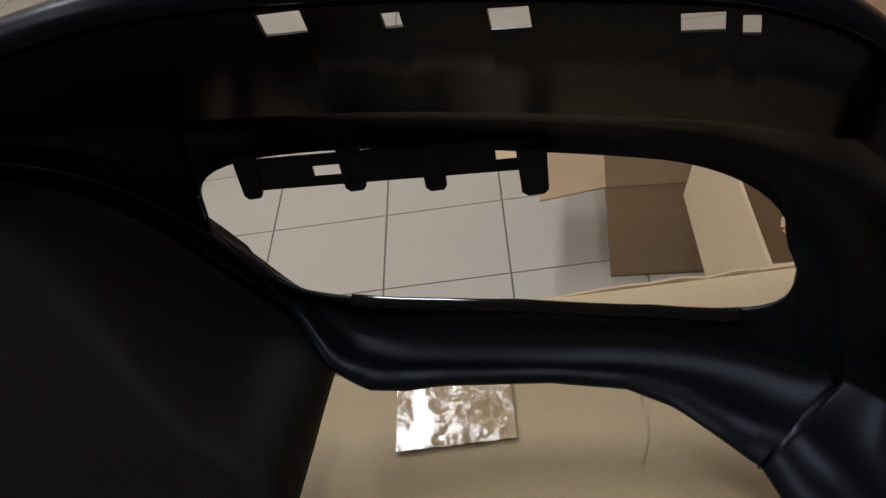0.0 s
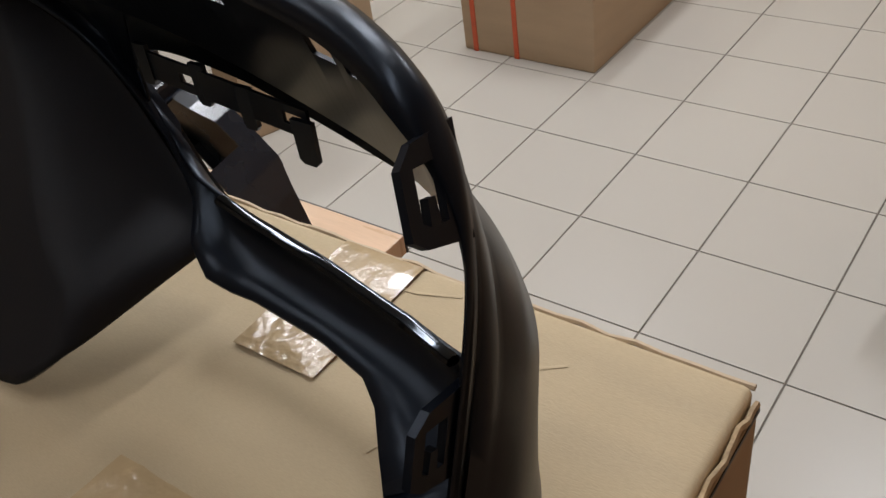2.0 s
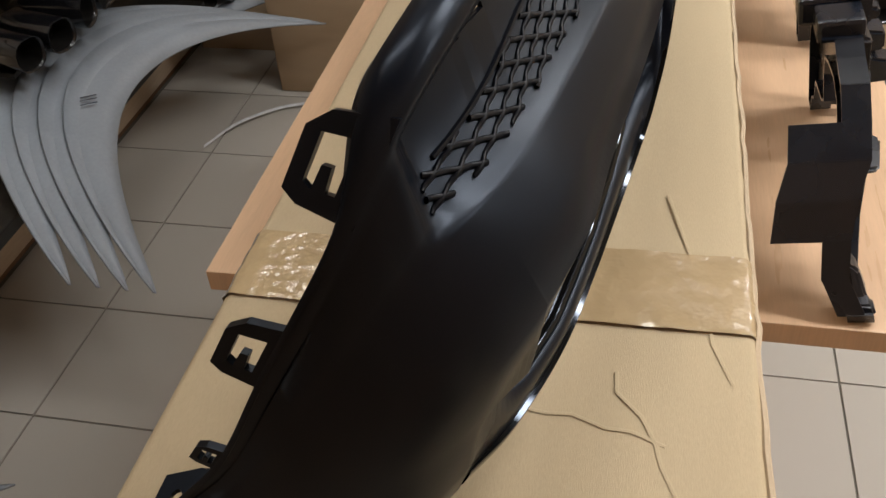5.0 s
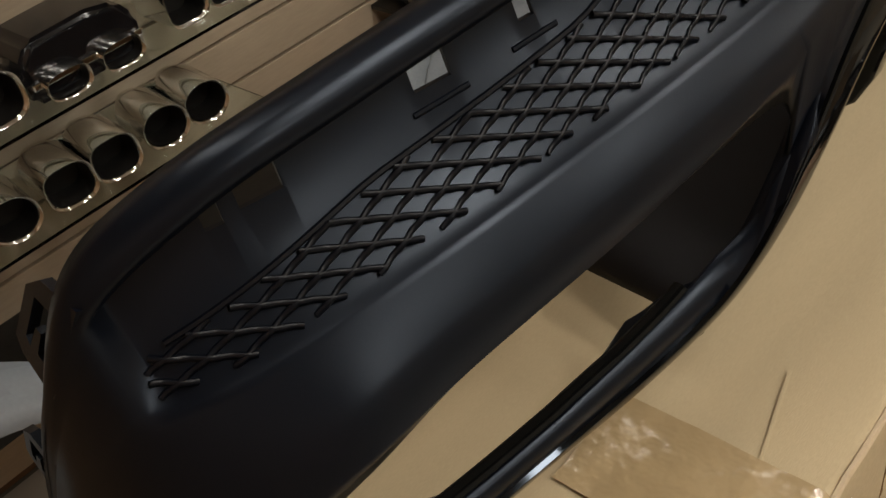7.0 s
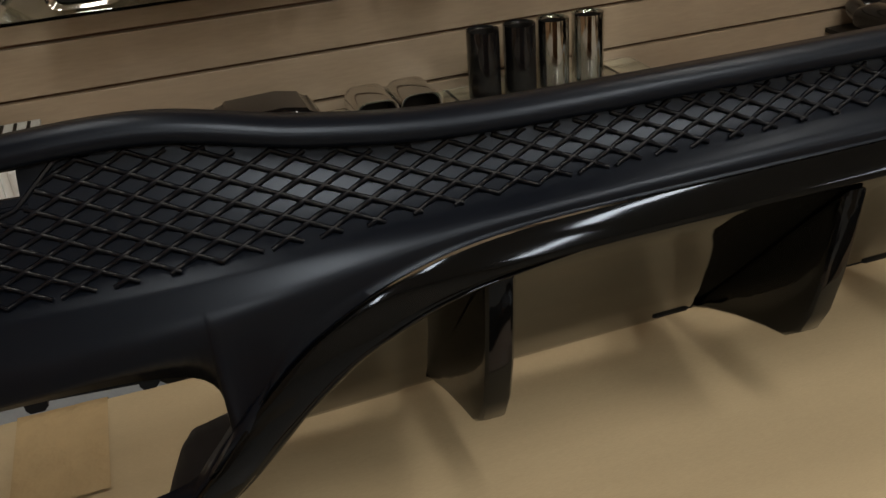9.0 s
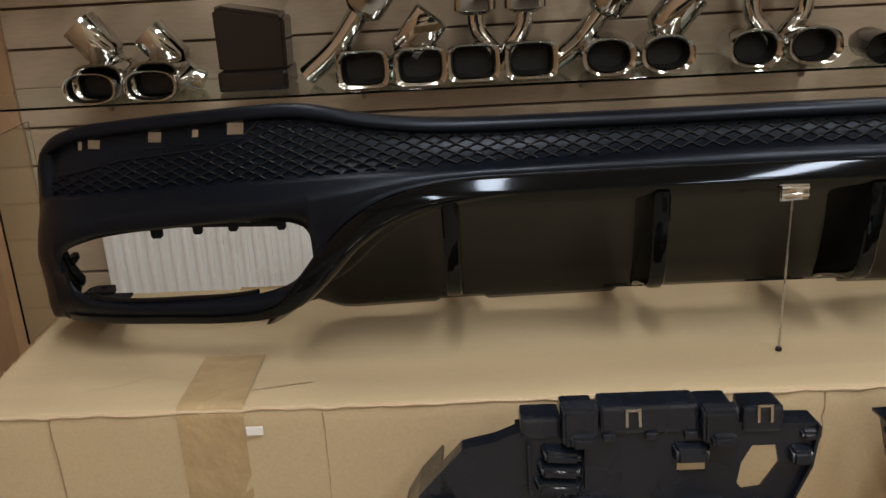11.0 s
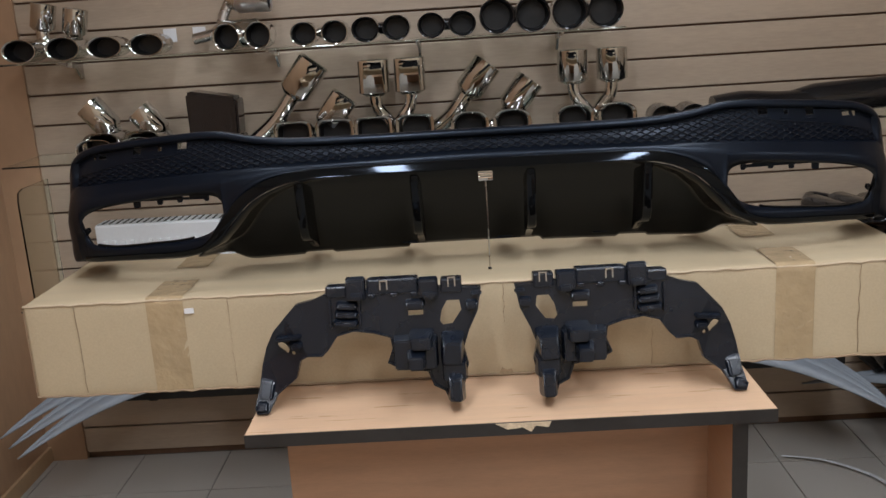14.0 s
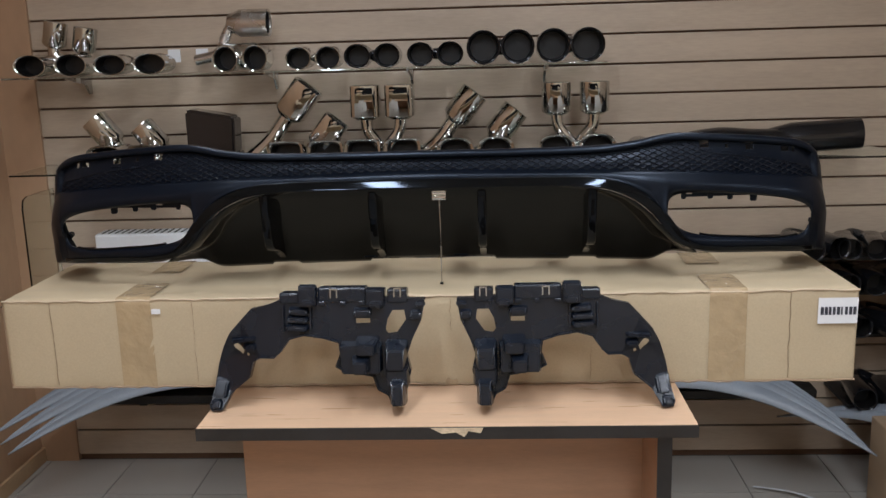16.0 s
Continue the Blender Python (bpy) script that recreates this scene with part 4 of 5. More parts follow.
shelf(-1.54, 1.46, SH_LOW, (-1.3, -0.62, -0.05, 0.52, 1.1))
shelf(-1.525, 0.487, SH_UP, (-1.35, -0.66, -0.17, 0.30))
shelf(-0.62, 0.56, 0.84, (-0.5, 0.1, 0.48))
side_glass = thing("display_case_side", "clear glass display panel with rounded corner beneath the shelf", "glass display")
bm = bmesh.new()
prism(bm, [(1.36, 0.56), (1.36, 1.06), (1.37, 1.09), (1.40, 1.10), (1.60, 1.10), (1.60, 0.56)], -0.003, 0.003)
bmesh.ops.transform(bm, matrix=Matrix(((0, 1, 0, -1.52), (1, 0, 0, 0), (0, 0, 1, 0), (0, 0, 0, 1))), verts=bm.verts[:])
bmesh.ops.recalc_face_normals(bm, faces=bm.faces[:])
part("pane", bm, M_GLASS, side_glass).visible_shadow = False

# ---- exhaust tips ----


def tip(path, r, rz, mat, parent, sq=2.0, name="tip", roll=0.0035, seg=24, rim=0.87):
    """One tailpipe: an outer sleeve with a rolled edge at its open end (the path's last point) and a dark bore."""
    p = [Vector(q) for q in path]
    d = (p[-1] - p[-2]).normalized()
    bm = bmesh.new()
    n = len(p)
    pts = p + [p[-1] + d * roll, p[-1] + d * roll * 0.7, p[-1] - d * 0.004]
    rx_ = [r * 0.62] + [r] * (n - 1) + [r * 1.0, r * (1 + rim) / 2, r * rim]
    rz_ = [rz * 0.62] + [rz] * (n - 1) + [rz * 1.0, rz * (1 + rim) / 2, rz * rim]
    up = (0, 0, 1) if abs(d.z) < 0.8 else (0, 1, 0)
    tube(bm, pts, rx_, rz_, seg, sq, up)
    bmesh.ops.recalc_face_normals(bm, faces=bm.faces[:])
    ob = part(name, bm, mat, parent, smooth=True, sharp=60)
    # the pipe's dark depth is put into the bore's colour and end cap
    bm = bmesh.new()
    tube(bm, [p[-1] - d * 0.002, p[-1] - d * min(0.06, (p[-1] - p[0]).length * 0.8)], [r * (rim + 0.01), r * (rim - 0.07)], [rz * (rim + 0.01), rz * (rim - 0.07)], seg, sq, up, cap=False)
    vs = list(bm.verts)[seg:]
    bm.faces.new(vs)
    part("bore", bm, M_DARK, ob, "near-black inside, closed by a dark cap", smooth=True, sharp=60)
    return ob


def pipe(pts, r, mat, parent, n=14, name="pipe"):
    return part(name, tube(bmesh.new(), spline(pts, n), r, seg=14, cap=True), mat, parent, smooth=True, sharp=60)


def twin_flat(x, y, z, gap, r, rz, mat, sq=2.0, label="twin chrome exhaust tips lying on the glass shelf", length=0.15, group="twin exhaust tips", dx=0.0):
    """A pair of tips lying on a shelf, mouths to the front, joined behind."""
    t = thing("exhaust_tip_pair", label, "exhaust tip", None, group)
    for s in (-1, 1):
        tip([(x + s * gap / 2 + dx, y + length, z + rz), (x + s * gap / 2 + dx * 0.5, y + length * 0.7, z + rz), (x + s * gap / 2, y, z + rz)], r, rz, mat, t, sq)
    pipe([(x - gap / 2, y + length * 0.78, z + rz), (x, y + length * 0.95, z + rz), (x + gap / 2, y + length * 0.78, z + rz)], min(r, rz) * 0.5, mat, t)
    return t


UZ = SH_UP + 0.0005
LZ = SH_LOW + 0.0005
# upper shelf, mouths to the room
twin_flat(-1.360, 1.350, UZ, 0.140, 0.055, 0.037, M_CHROME, label="twin oval chrome exhaust tips on the glass shelf")
twin_flat(-1.089, 1.350, UZ, 0.135, 0.056, 0.034, M_CHROME, label="twin oval chrome exhaust tips on the glass shelf")
twin_flat(-0.716, 1.350, UZ, 0.100, 0.041, 0.042, M_CHROME, label="twin round chrome exhaust tips on the glass shelf")
twin_flat(-0.473, 1.350, UZ, 0.098, 0.042, 0.037, M_CHROME, label="twin oval chrome exhaust tips on the glass shelf")
twin_flat(-0.278, 1.350, UZ, 0.098, 0.043, 0.039, M_BLKCHROME, label="twin black chrome exhaust tips on the glass shelf")
twin_flat(-0.070, 1.350, UZ, 0.098, 0.043, 0.039, M_BLKCHROME, label="twin black chrome exhaust tips on the glass shelf")
twin_flat(0.144, 1.350, UZ, 0.112, 0.055, 0.055, M_BLKCHROME, label="large round black exhaust tips on the glass shelf")
twin_flat(0.371, 1.350, UZ, 0.112, 0.055, 0.055, M_BLKCHROME, label="large round black exhaust tips on the glass shelf")


def upright_pair(x, y, z, gap, r, h, mat, sq=2.0, tilt=0.0, label="", base=True, legs=0.075):
    """A Y piece: two cups up in the air on bent pipes."""
    t = thing("exhaust_tip_pair", label, "exhaust tip", pose(x, y, z, 0, tilt, 0), "upright exhaust tips")
    for s in (-1, 1):
        tip([(s * gap / 2, 0, legs), (s * gap / 2, 0, legs + 0.012), (s * gap / 2, 0.0, legs + h)], r, r, mat, t, sq)
        pipe([(0.0, 0, 0.018), (s * gap * 0.18, 0, legs * 0.45), (s * gap * 0.45, 0, legs * 0.75), (s * gap / 2, 0, legs + 0.015)], 0.021, mat, t)
    if base:
        for s in (-1, 1):
            tip([(s * 0.068, 0.10, 0.040), (s * 0.068, 0.05, 0.042), (s * 0.068, -0.075, 0.046)], 0.062, 0.044, mat, t, max(sq, 2.4), name="lower_tip", roll=0.008, rim=0.78)
    return t


upright_pair(-1.375, 1.50, UZ + 0.002, 0.105, 0.040, 0.085, M_CHROME, label="twin chrome exhaust tips standing upright on the shelf", tilt=12, base=False, legs=0.085)
upright_pair(-0.260, 1.455, LZ, 0.118, 0.050, 0.112, M_CHROME, 5.0, legs=0.150, label="square chrome exhaust tips on a Y pipe")
upright_pair(0.395, 1.455, LZ, 0.128, 0.050, 0.105, M_CHROME, 2.2, legs=0.150, label="round chrome exhaust tips on a Y pipe")


def diagonal_pair(x, y, z, mat, sq, cups, flip=1, label=""):
    """A twin tip laid aslant: two cups up to one side, two mouths in front."""
    t = thing("exhaust_tip_pair", label, "exhaust tip", pose(x, y, z), "slanting exhaust tips")
    a = Vector((0.62 * flip, 0, 0.78)).normalized()
    for o, lift, size in cups:
        p = Vector((o * 1.0, 0.02, lift))
        tip([p - a * 0.02, p, p + a * 2.1 * size], size, size, mat, t, sq)
        pipe([(o - (lift * 0.84) * flip, 0.02, 0.02), (o - lift * 0.40 * flip, 0.02, lift * 0.48), tuple(p - a * 0.01)], 0.027, mat, t)
    for s in (-1, 1):
        tip([(0.02 + s * 0.068, 0.10, 0.040), (0.02 + s * 0.068, 0.05, 0.042), (0.02 + s * 0.068, -0.085, 0.046)], 0.062, 0.044, mat, t, max(sq, 2.4), name="lower_tip", roll=0.008, rim=0.78)
    return t


diagonal_pair(-0.54, 1.45, LZ, M_CHROME, 5.0, ((-0.045, 0.180, 0.052), (0.055, 0.072, 0.046)), 1, "slanting square chrome exhaust tips on the shelf")
diagonal_pair(0.035, 1.45, LZ, M_CHROME, 2.0, ((-0.045, 0.150, 0.049), (0.095, 0.090, 0.048)), 1, "slanting round chrome exhaust tips on the shelf")
diagonal_pair(-1.17, 1.46, LZ, M_CHROME, 3.0, ((-0.055, 0.098, 0.044), (0.110, 0.075, 0.042)), -1, "chrome exhaust tips partly wrapped in film")
twin_flat(-1.16, 1.345, LZ, 0.145, 0.062, 0.036, M_CHROME, 2.6, label="twin oval chrome exhaust tips on the lower shelf")
# black square muffler tip
t = thing("muffler_tip", "square black exhaust tip standing on the lower shelf", "exhaust tip")
bm = bmesh.new()
prism(bm, [(-0.085, 0.0), (0.080, 0.0), (0.084, 0.115), (0.078, 0.130), (-0.074, 0.158), (-0.086, 0.150)], 0, 0.10, pose(-0.855, 1.42, LZ + 0.045))
es = [e for e in bm.edges if len(e.link_faces) == 2 and e.calc_face_angle(0) > 0.5]
bmesh.ops.bevel(bm, geom=es, offset=0.008, segments=2, affect="EDGES")
part("body", bm, M_BLKCHROME, t, smooth=True, sharp=40)
part("base", cube(-0.942, -0.772, 1.40, 1.54, LZ, LZ + 0.05, 0.01), M_BLKCHROME, t)
twin_flat(0.655, 1.350, LZ, 0.092, 0.042, 0.036, M_BLKCHROME, label="twin black exhaust tips on the lower shelf")
t = thing("black_exhaust_pipe", "large black exhaust pipes lying on the shelf", "exhaust pipe")
pipe([(0.78, 1.42, LZ + 0.045), (0.88, 1.43, LZ + 0.055), (1.00, 1.45, LZ + 0.045), (1.12, 1.45, LZ + 0.045)], 0.042, M_BLKCHROME, t)
tip([(1.04, 1.46, LZ + 0.052), (1.12, 1.46, LZ + 0.052), (1.34, 1.45, LZ + 0.064)], 0.052, 0.052, M_BLKCHROME, t)
# third shelf: four upright cups, a black silencer box and square tips
for x, mt in ((0.135, M_BLKCHROME), (0.215, M_BLKCHROME), (0.290, M_CHROME), (0.370, M_CHROME)):
    t = thing("exhaust_cup", "tall upright black exhaust sleeve" if mt is M_BLKCHROME else "tall upright chrome exhaust sleeve", "exhaust tip", None, "upright sleeves")
    tip([(x, 1.47, 0.8405), (x, 1.47, 0.86), (x, 1.47, 1.005)], 0.034, 0.034, mt, t)
twin_flat(-0.075, 1.38, 0.8405, 0.088, 0.043, 0.046, M_CHROME, 4.0, label="square chrome exhaust tips with dark top on the low shelf")
t = thing("muffler_tip", "wide glossy black exhaust housing with chrome outlets on the low shelf", "exhaust tip")
bm = bmesh.new()
prism(bm, [(-0.105, 0.0), (0.105, 0.0), (0.112, 0.062), (0.085, 0.098), (0.030, 0.108), (-0.080, 0.104), (-0.110, 0.070)], 0, 0.13, pose(-0.325, 1.375, 0.8405))
es = [e for e in bm.edges if len(e.link_faces) == 2 and e.calc_face_angle(0) > 0.35]
bmesh.ops.bevel(bm, geom=es, offset=0.012, segments=3, affect="EDGES")
housing = part("body", bm, M_BLKCHROME, t, smooth=True, sharp=40)
part("band", cube(-0.430, -0.220, 1.366, 1.376, 0.872, 0.884, 0.003), M_CHROME, t, "bright chrome band")
for dx in (-0.052, 0.052):
    tip([(-0.325 + dx, 1.42, 0.872), (-0.325 + dx, 1.40, 0.872), (-0.325 + dx, 1.352, 0.868)], 0.040, 0.024, M_CHROME, t, 3.0)
twin_flat(-0.545, 1.38, 0.8405, 0.11, 0.052, 0.044, M_CHROME, 3.0, label="twin chrome square exhaust tips on the low shelf")
shelf(-0.72, -0.05, 0.66, (-0.6, -0.15))
for x, sq in ((-0.60, 2.2), (-0.40, 3.0), (-0.20, 2.2)):
    twin_flat(x, 1.37, 0.6605, 0.092, 0.046, 0.040, M_CHROME, sq, label="twin chrome exhaust tips on the lowest glass shelf", dx=0.02)
# horizontal large tip and white tags on the upper shelf
t = thing("exhaust_tip_pair", "chrome exhaust tips with a bent pipe, stacked", "exhaust tip")
tip([(-0.83, 1.47, UZ + 0.050), (-0.80, 1.47, UZ + 0.050), (-0.69, 1.47, UZ + 0.050)], 0.046, 0.046, M_CHROME, t)
tip([(-0.78, 1.48, UZ + 0.160), (-0.74, 1.48, UZ + 0.160), (-0.645, 1.48, UZ + 0.160)], 0.046, 0.046, M_STEEL, t)
pipe([(-0.90, 1.47, UZ + 0.040), (-0.82, 1.47, UZ + 0.06), (-0.795, 1.475, UZ + 0.11), (-0.77, 1.48, UZ + 0.160)], 0.018, M_STEEL, t)
for x in (-1.005, -0.905):
    ob = part("price_tag", cube(x - 0.022, x + 0.022, 1.56, 1.563, UZ + 0.035, UZ + 0.080, 0.001), M_PAPER)
    tagged(ob, "small blank white card tag leaning behind the tips", "price tag", "price tags")

# ---- spoilers stacked on the floor behind the desk ----


def spoiler(x0, y, z, half, label, lift=0.0, turn=0.0):
    t = thing("boot_spoiler", label, "car spoiler", pose(x0, y, z, 0, 0, turn), "boot spoilers")
    rows = []
    n = 44
    for i in range(n + 1):
        u = -1 + 2 * i / n
        taper = max(0.0, 1 - abs(u) ** 2.6)
        x, yy, zz = u * half, -0.34 * u * u, -0.155 * abs(u) ** 2.2
        w = 0.006 + 0.115 * taper ** 0.8
        rows.append([(x, yy - w * 0.55, zz - w * 0.22 + 0.002), (x, yy - w * 0.2, zz + 0.006 * taper), (x, yy + w * 0.2, zz + 0.012 * taper), (x, yy + w * 0.45, zz + w * (0.32 + lift))])
    bm = bmesh.new()
    sheet(bm, rows)
    ob = part("blade", bm, M_PRIMER, t, smooth=True)
    sol = ob.modifiers.new("thickness", "SOLIDIFY")
    sol.thickness, sol.offset = 0.005, 0
    return ob


for k in range(4):
    bl = spoiler(0.715 - 0.012 * k, 1.375 + 0.052 * k, 0.428 + 0.012 * k, 0.585, "grey primed boot spoiler, nested with others behind the desk")
    if k == 0:
        bm = bmesh.new()
        for dx, dz in ((0, 0), (0.02, 0.0), (0.036, 0.004)):
            block(bm, dx, dx + 0.004, -0.02, 0.018, 0, 0.0006)
        bmesh.ops.transform(bm, matrix=pose(-0.17, -0.03, 0.011, 0, 0, 30), verts=bm.verts[:])
        part("marking", bm, M_INK, bl, "hand-drawn black marker strokes")
for k in range(3):
    spoiler(-0.93 - 0.05 * k, 1.40 + 0.05 * k, 0.440 + 0.014 * k, 0.585, "grey primed boot spoiler, nested with others behind the desk")
spoiler(1.50, 1.02, 0.337, 0.560, "grey primed boot spoiler lying on a closed carton", 0.0, -90)
t, b = carton("closed_carton", 1.36, 1.60, 0.80, 1.24, 0.001, 0.325, M_CARD2, sag=0.003, nx=6, ny=8, nz=6, label="closed brown cardboard box under a spoiler", category="cardboard box")
part("tape", cube(1.455, 1.505, 0.794, 1.246, 0.318, 0.3262, 0.001), M_TAPE, t, "brown packing tape")
# dark board added to fill the dark zone below the spoilers
rack = thing("added_low_board", "added dark low board on wall brackets under the spoilers", "rack")
part("board", cube(-1.30, 1.22, 1.36, 1.635, 0.34, 0.37, 0.003), M_DARK, rack)
for x in (-1.2, 0.0, 1.1):
    part("bracket", cube(x - 0.015, x + 0.015, 1.45, WY1 - 0.001, 0.30, 0.34), M_DARK, rack)

# ---- black exhaust parts along the slat walls ----
rng = random.Random(11)


def black_exhaust(x, y, z, rz, label="black painted exhaust section", s=1.0):
    t = thing("black_exhaust", label, "exhaust pipe", pose(x, y, z, 0, 0, rz), "black exhaust parts")
    for d in (-0.055 * s, 0.055 * s):
        tip([(d, 0.09 * s, 0.05 * s), (d, 0.05 * s, 0.05 * s), (d, -0.11 * s, 0.045 * s)], 0.046 * s, 0.044 * s, M_BLKCHROME, t, 2.6)
    pipe([(-0.055 * s, 0.08 * s, 0.05 * s), (0.0, 0.14 * s, 0.06 * s), (0.055 * s, 0.08 * s, 0.05 * s)], 0.026 * s, M_BLKCHROME, t)
    return t


plinth = tagged(part("plinth", cube(1.62, WX1, TURN_Y + 0.10, WY1 - 0.02, 0, 0.135, 0.004), M_CARD2), "low board plinth along the slatwall", "plinth", kind="structure")
for k, (x, y, rz) in enumerate(((1.80, -0.32, 80), (1.82, -0.62, 95), (1.80, -0.92, 70), (1.83, -1.16, 105))):
    black_exhaust(x, y, 0.137, rz - 180, "black exhaust section lying on the low plinth", 1.15)
t = thing("black_exhaust", "black exhaust tip hanging on the slatwall", "exhaust pipe")
tip([(1.97, -1.02, 0.42), (1.93, -1.02, 0.42), (1.84, -1.02, 0.40)], 0.085, 0.06, M_BLKCHROME, t, 3.0)
pipe([(1.93, -1.02, 0.40), (1.90, -1.03, 0.33), (1.86, -1.05, 0.26)], 0.035, M_BLKCHROME, t)
t = thing("steel_bracket", "bent bright steel bracket standing on the plinth", "bracket")
pipe([(1.90, -0.42, 0.137), (1.92, -0.40, 0.26), (1.96, -0.44, 0.36), (1.97, -0.50, 0.46)], 0.022, M_STEEL, t)
for z, x0, x1, y0 in ((0.30, 1.34, 1.97, 1.40), (0.535, 0.50, 1.97, 1.47), (0.69, 0.60, 1.97, 1.47), (0.82, 1.12, 1.97, 1.45)):
    tagged(part("low_shelf_board", cube(x0, x1, y0, WY1 - 0.002, z - 0.012, z, 0.002), M_DARK), "dark narrow shelf board on the slatwall", "shelf board", kind="structure")
    n = int((x1 - x0) / 0.165)
    for k in range(n):
        x = x0 + 0.09 + (x1 - x0 - 0.18) * k / (n - 1)
        black_exhaust(x, y0 + 0.035, z + 0.001, rng.uniform(-24, 24), "black exhaust tips lined up on the low shelf", rng.uniform(0.80, 0.92))

for z, y0, y1 in ((0.137, 0.35, 1.28), (0.335, 0.12, 1.32), (0.500, 0.12, 1.32)):
    if z > 0.2:
        tagged(part("low_shelf_board", cube(1.80, WX1 - 0.002, y0, y1, z - 0.013, z - 0.001, 0.002), M_DARK), "dark narrow shelf board on the slatwall", "shelf board", kind="structure")
    n = int((y1 - y0) / 0.17)
    for k in range(n):
        black_exhaust(1.865, y0 + 0.09 + (y1 - y0 - 0.18) * k / (n - 1), z, -90 + rng.uniform(-24, 24), "black exhaust tips lined up on the low shelf", rng.uniform(0.80, 0.92))

# ---- cartons and litter on the floor ----


def open_carton(name, x0, y0, w, d, h, rz, mat, label, flaps=(40, 40, 40, 40), z=0.0, inner=True):
    """An open-topped cardboard box with folded-out flaps."""
    t = thing(name, label, "cardboard box", pose(x0, y0, z, 0, 0, rz), "cartons on the floor")
    th = 0.005
    part("base", cube(-w / 2, w / 2, -d / 2, d / 2, 0.001, th + 0.001), mat, t)
    part("wall", cube(-w / 2, w / 2, -d / 2, -d / 2 + th, 0.001, h, 0.001), mat, t)
    part("wall", cube(-w / 2, w / 2, d / 2 - th, d / 2, 0.001, h, 0.001), mat, t)
    part("wall", cube(-w / 2, -w / 2 + th, -d / 2 + th, d / 2 - th, 0.001, h, 0.001), mat, t)
    part("wall", cube(w / 2 - th, w / 2, -d / 2 + th, d / 2 - th, 0.001, h, 0.001), mat, t)
    fl = min(w, d) * 0.48
    for i, a in enumerate(flaps):
        if a is None:
            continue
        side = w if i in (0, 2) else d
        off = d / 2 if i in (0, 2) else w / 2
        m = pose(0, 0, h, 0, 0, 90 * i) @ pose(0, -off, 0) @ pose(0, 0, 0, a, 0, 0)
        part("flap", cube(-side / 2, side / 2, -0.002, 0.002, 0.0, fl, 0.001, m), mat, t)
    return t


# a box with pale flaps and the taller one beside it
t = open_carton("open_carton", -1.095, -1.42, 0.33, 0.36, 0.27, -7, M_CARD2, "open brown cardboard box with raised flaps and white label", (95, 100, -12, 20))
lab = part("label", cube(0.165, 0.1668, 0.06, 0.125, 0.16, 0.235), M_PAPER, t, "white paper label")
bm = bmesh.new()
for k in range(5):
    block(bm, 0.1669, 0.1674, 0.068, 0.116 - 0.008 * (k % 2), 0.172 + 0.012 * k, 0.177 + 0.012 * k)
part("marking", bm, M_PRIMER, lab)
t = open_carton("open_carton", -1.325, -0.86, 0.46, 0.52, 0.52, -4, M_CARD3, "tall pale cardboard box with folded flaps and printed signs", (None, 166, 108, 100))
for fx, pts in ((True, (-0.10, 0.02, 0.14)), (False, (-0.12, 0.0, 0.12))):
    for q, u in enumerate(pts):
        bm = bmesh.new()
        if q == 1:
            prism(bm, [(-0.024, 0.0), (0.024, 0.0), (0.030, 0.05), (0.0, 0.075), (-0.030, 0.05)], 0, 0.0006, None, [[(-0.016, 0.008), (-0.019, 0.046), (0.0, 0.060), (0.019, 0.046), (0.016, 0.008)]])
        else:
            for dx in (-0.014, 0.014):
                block(bm, dx - 0.004, dx + 0.004, 0, 0.0006, 0.0, 0.040)
                prism(bm, [(dx - 0.012, 0.040), (dx + 0.012, 0.040), (dx, 0.062)], 0, 0.0006)
            block(bm, -0.028, 0.028, 0, 0.0006, -0.012, -0.006)
        m = pose(0.2302, u, 0.30, 0, 0, 90) if fx else pose(u, 0.2603, 0.30)
        bmesh.ops.transform(bm, matrix=m, verts=bm.verts[:])
        part("marking", bm, M_INK, t, "printed dark handling sign")
t, b = carton("flattened_carton", -0.25, 0.25, -0.35, 0.35, 0.0, 0.012, M_CARD3, sag=0.0, nx=8, ny=8, nz=2, m=pose(-0.93, -2.15, 0.002, 0, 0, -8), label="flattened pale cardboard sheet with shiny tape on the floor", category="cardboard")
part("tape", strip(bmesh.new(), [(-0.30, 0.0145), (0.30, 0.0145)], -0.06, 0.03), M_TAPE_CLEAR, t, "crinkled clear packing tape", smooth=True)
open_carton("tall_carton", 1.19, -1.41, 0.22, 0.30, 0.50, -19, M_CARD2, "tall narrow open cardboard box standing on the tiles", (None, None, None, None))
open_carton("tall_carton", 1.36, -1.83, 0.24, 0.34, 0.46, -19, M_CARD2, "tall open cardboard box standing on the tiles", (None, None, None, None))
t, b = carton("strapped_carton", 0.0, 0.52, -1.0, 0.0, 0.0, 0.42, M_CARD2, sag=0.004, nx=10, ny=14, nz=8, m=pose(0.335, -2.045, 0.001, 0, 0, 0), label="large brown cardboard box bound with red straps", category="cardboard box")
for x in (0.30, 0.47):
    part("strap", cube(x - 0.009, x + 0.009, -1.006, 0.006, 0.0, 0.427, 0.002), M_RED, t, "red plastic strap")
# stacked flat steel pieces in the tall box
for k in range(5):
    ob = part("steel_bar", cube(-0.11, 0.11, -0.05, 0.05, 0, 0.022, 0.003, pose(-1.34, -0.80, 0.526 + 0.0225 * k, 0, 0, 12 + 2 * k)), M_STEEL)
    tagged(ob, "flat grey packed metal piece in a stack", "metal piece", "stacked metal pieces")
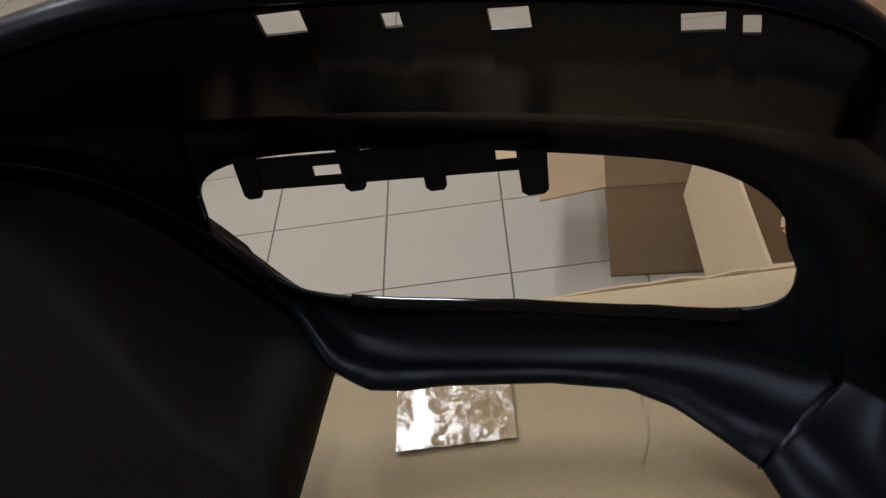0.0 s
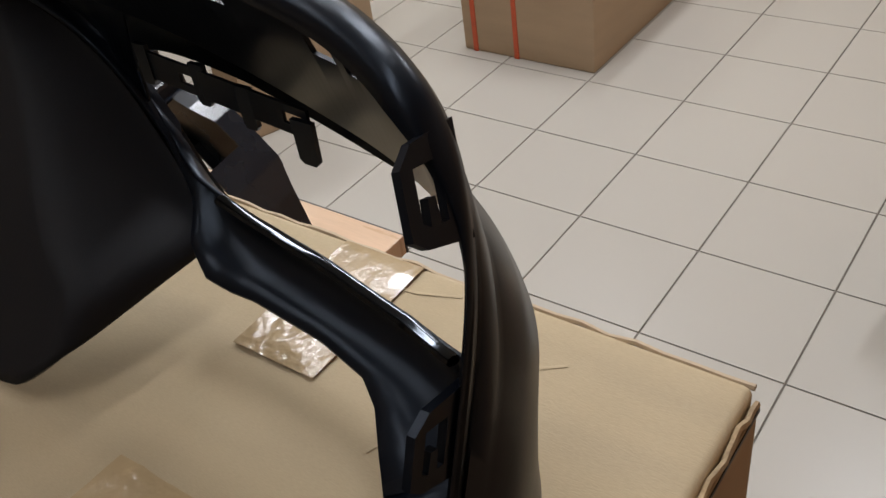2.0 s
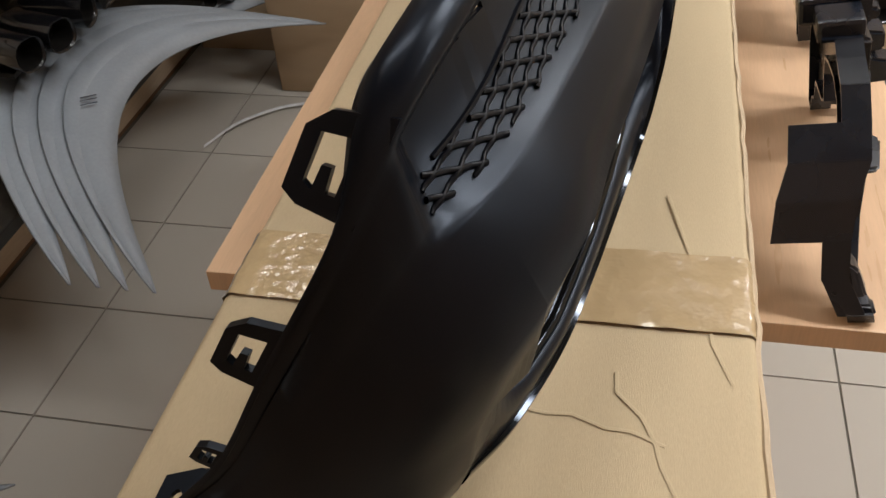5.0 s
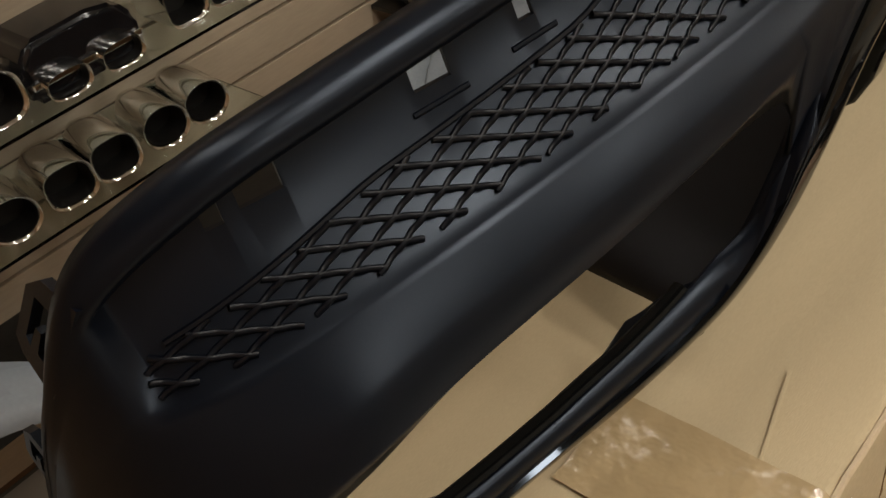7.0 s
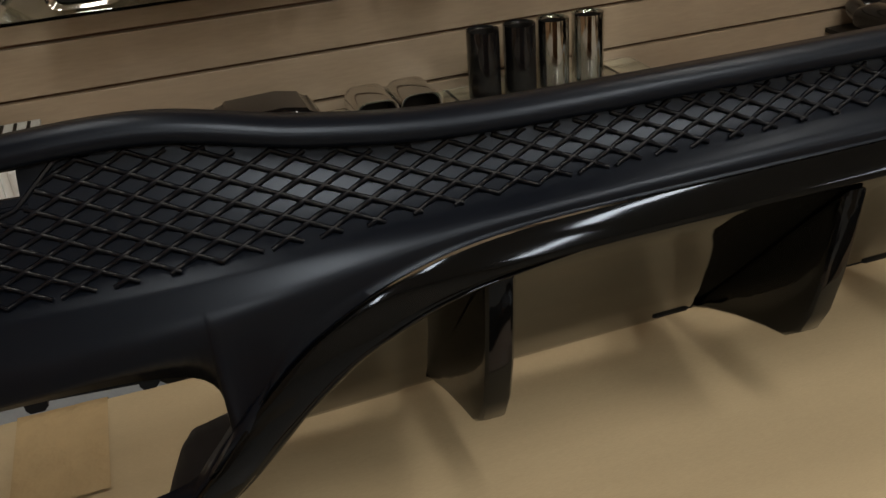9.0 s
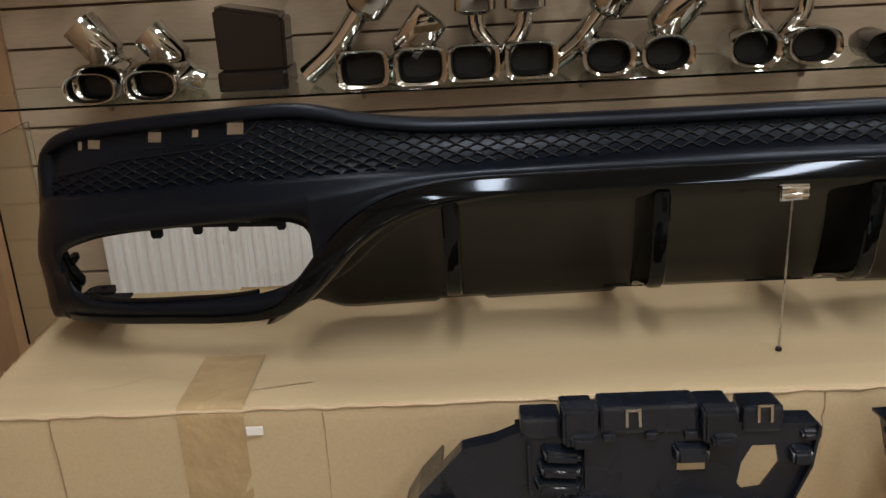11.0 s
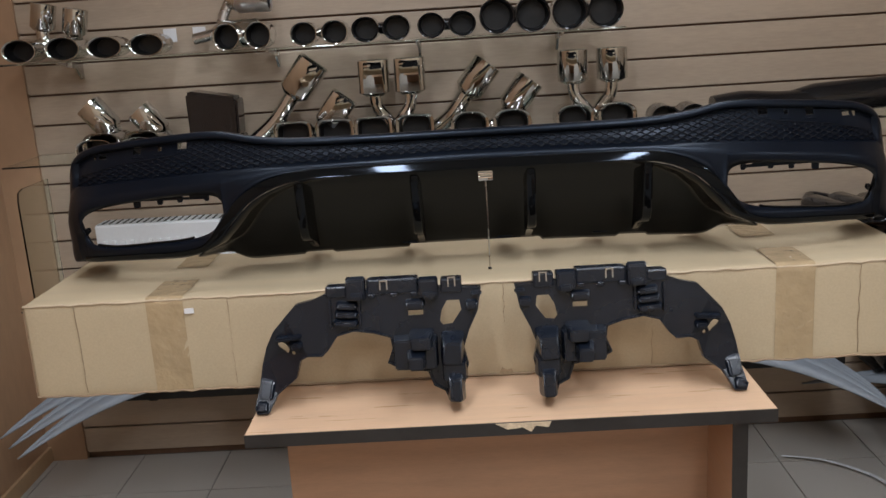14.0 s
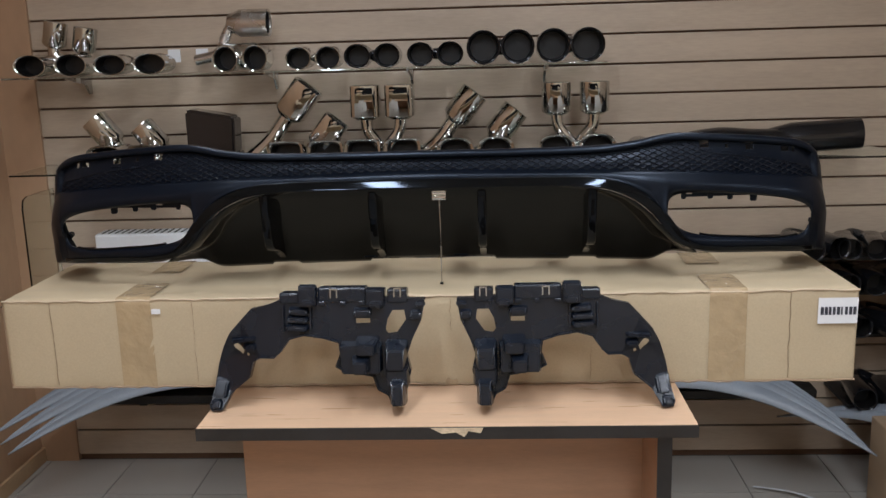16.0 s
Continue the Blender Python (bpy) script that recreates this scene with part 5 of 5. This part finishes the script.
# white strapping on the floor
t = thing("packing_strap", "curled white plastic strapping on the tiles", "strap")
for pts in ([(1.02, 1.36, 0.004), (1.14, 1.30, 0.012), (1.25, 1.20, 0.006), (1.30, 1.08, 0.010), (1.42, 0.98, 0.006)],):
    rows = [[(p.x - 0.010, p.y, p.z + 0.004), (p.x, p.y + 0.004, p.z + 0.006), (p.x + 0.010, p.y + 0.008, p.z + 0.002)] for p in spline(pts, 30)]
    bm = bmesh.new()
    sheet(bm, rows)
    part("strap", bm, M_PLASTIC, t, smooth=True)


def crumpled(name, x, y, r, h, label, mat, seed):
    bm = bmesh.new()
    rr = random.Random(seed)
    n = 22
    rows = []
    for i in range(n + 1):
        row = []
        for j in range(n + 1):
            a, b = -1 + 2 * i / n, -1 + 2 * j / n
            q = max(0, 1 - a * a - b * b * 0.8)
            row.append((a * r + rr.uniform(-1, 1) * r * 0.04, b * r * 0.6 + rr.uniform(-1, 1) * r * 0.04, 0.004 + h * q ** 0.5 * (0.5 + 0.8 * abs(noise.noise(Vector((a * 3 + seed, b * 3, 0)))))))
        rows.append(row)
    sheet(bm, rows)
    bmesh.ops.transform(bm, matrix=pose(x, y, 0.0), verts=bm.verts[:])
    ob = part(name, bm, mat, None, smooth=True, sharp=25)
    ob.visible_shadow = False
    return tagged(ob, label, "plastic film")


crumpled("plastic_film", 1.75, -2.25, 0.30, 0.10, "crumpled clear plastic film on the tiles", M_FILM, 3)
crumpled("plastic_film", -1.28, -0.62, 0.16, 0.10, "crumpled clear plastic bag", M_FILM, 5).location.z = 0.53

# ---- slat boards and floor tiles, piece by piece ----
PS = 0.1052
bm0 = cube(-1.555, WX1, WY1 + 0.0, WY1 + 0.016, 0.003, PS - 0.004, 0.0025)
ob0 = part("slat_board", bm0, M_SLAT, north)
z0 = 0.862 - 8 * PS
ob0.location.z = z0
slats = [ob0]
k = 1
while z0 + (k + 1) * PS < CEIL:
    o2 = ob0.copy()
    scene.collection.objects.link(o2)
    o2.location.z = z0 + k * PS
    k += 1
bm1 = cube(WX1, WX1 + 0.016, TURN_Y, WY1, 0.003, PS - 0.004, 0.0025)
ob1 = part("slat_board", bm1, M_SLAT, east)
ob1.location.z = z0
for k in range(1, 26):
    o2 = ob1.copy()
    scene.collection.objects.link(o2)
    o2.location.z = z0 + k * PS

TP, GAP = 0.333, 0.0045
tile0 = None
joined = bmesh.new()
for gx in grid_lines(WX0 - TP, FAR_X, 0.0, TP):
    for gy in grid_lines(WY0 - TP, WY1, -1.329, TP):
        x0, x1 = max(gx + GAP / 2, WX0), min(gx + TP - GAP / 2, FAR_X)
        y0, y1 = max(gy + GAP / 2, WY0), min(gy + TP - GAP / 2, WY1)
        if x1 - x0 < 0.02 or y1 - y0 < 0.02 or (gx > WX1 and gy > TURN_Y):
            continue
        whole = x1 - x0 > TP - GAP - 1e-4 and y1 - y0 > TP - GAP - 1e-4
        if whole and gx < 1.9 and gy > -3.7:
            if tile0 is None:
                tile0 = part("tile", cube(0, TP - GAP, 0, TP - GAP, -0.012, 0.0, 0.0012), M_TILE, floor)
                tile0.location = (x0, y0, 0)
            else:
                o2 = tile0.copy()
                scene.collection.objects.link(o2)
                o2.location = (x0, y0, 0)
        else:
            block(joined, x0, x1, y0, y1, -0.012, 0.0)
tagged(part("outer_tiles", joined, M_TILE, floor), kind="stuff")
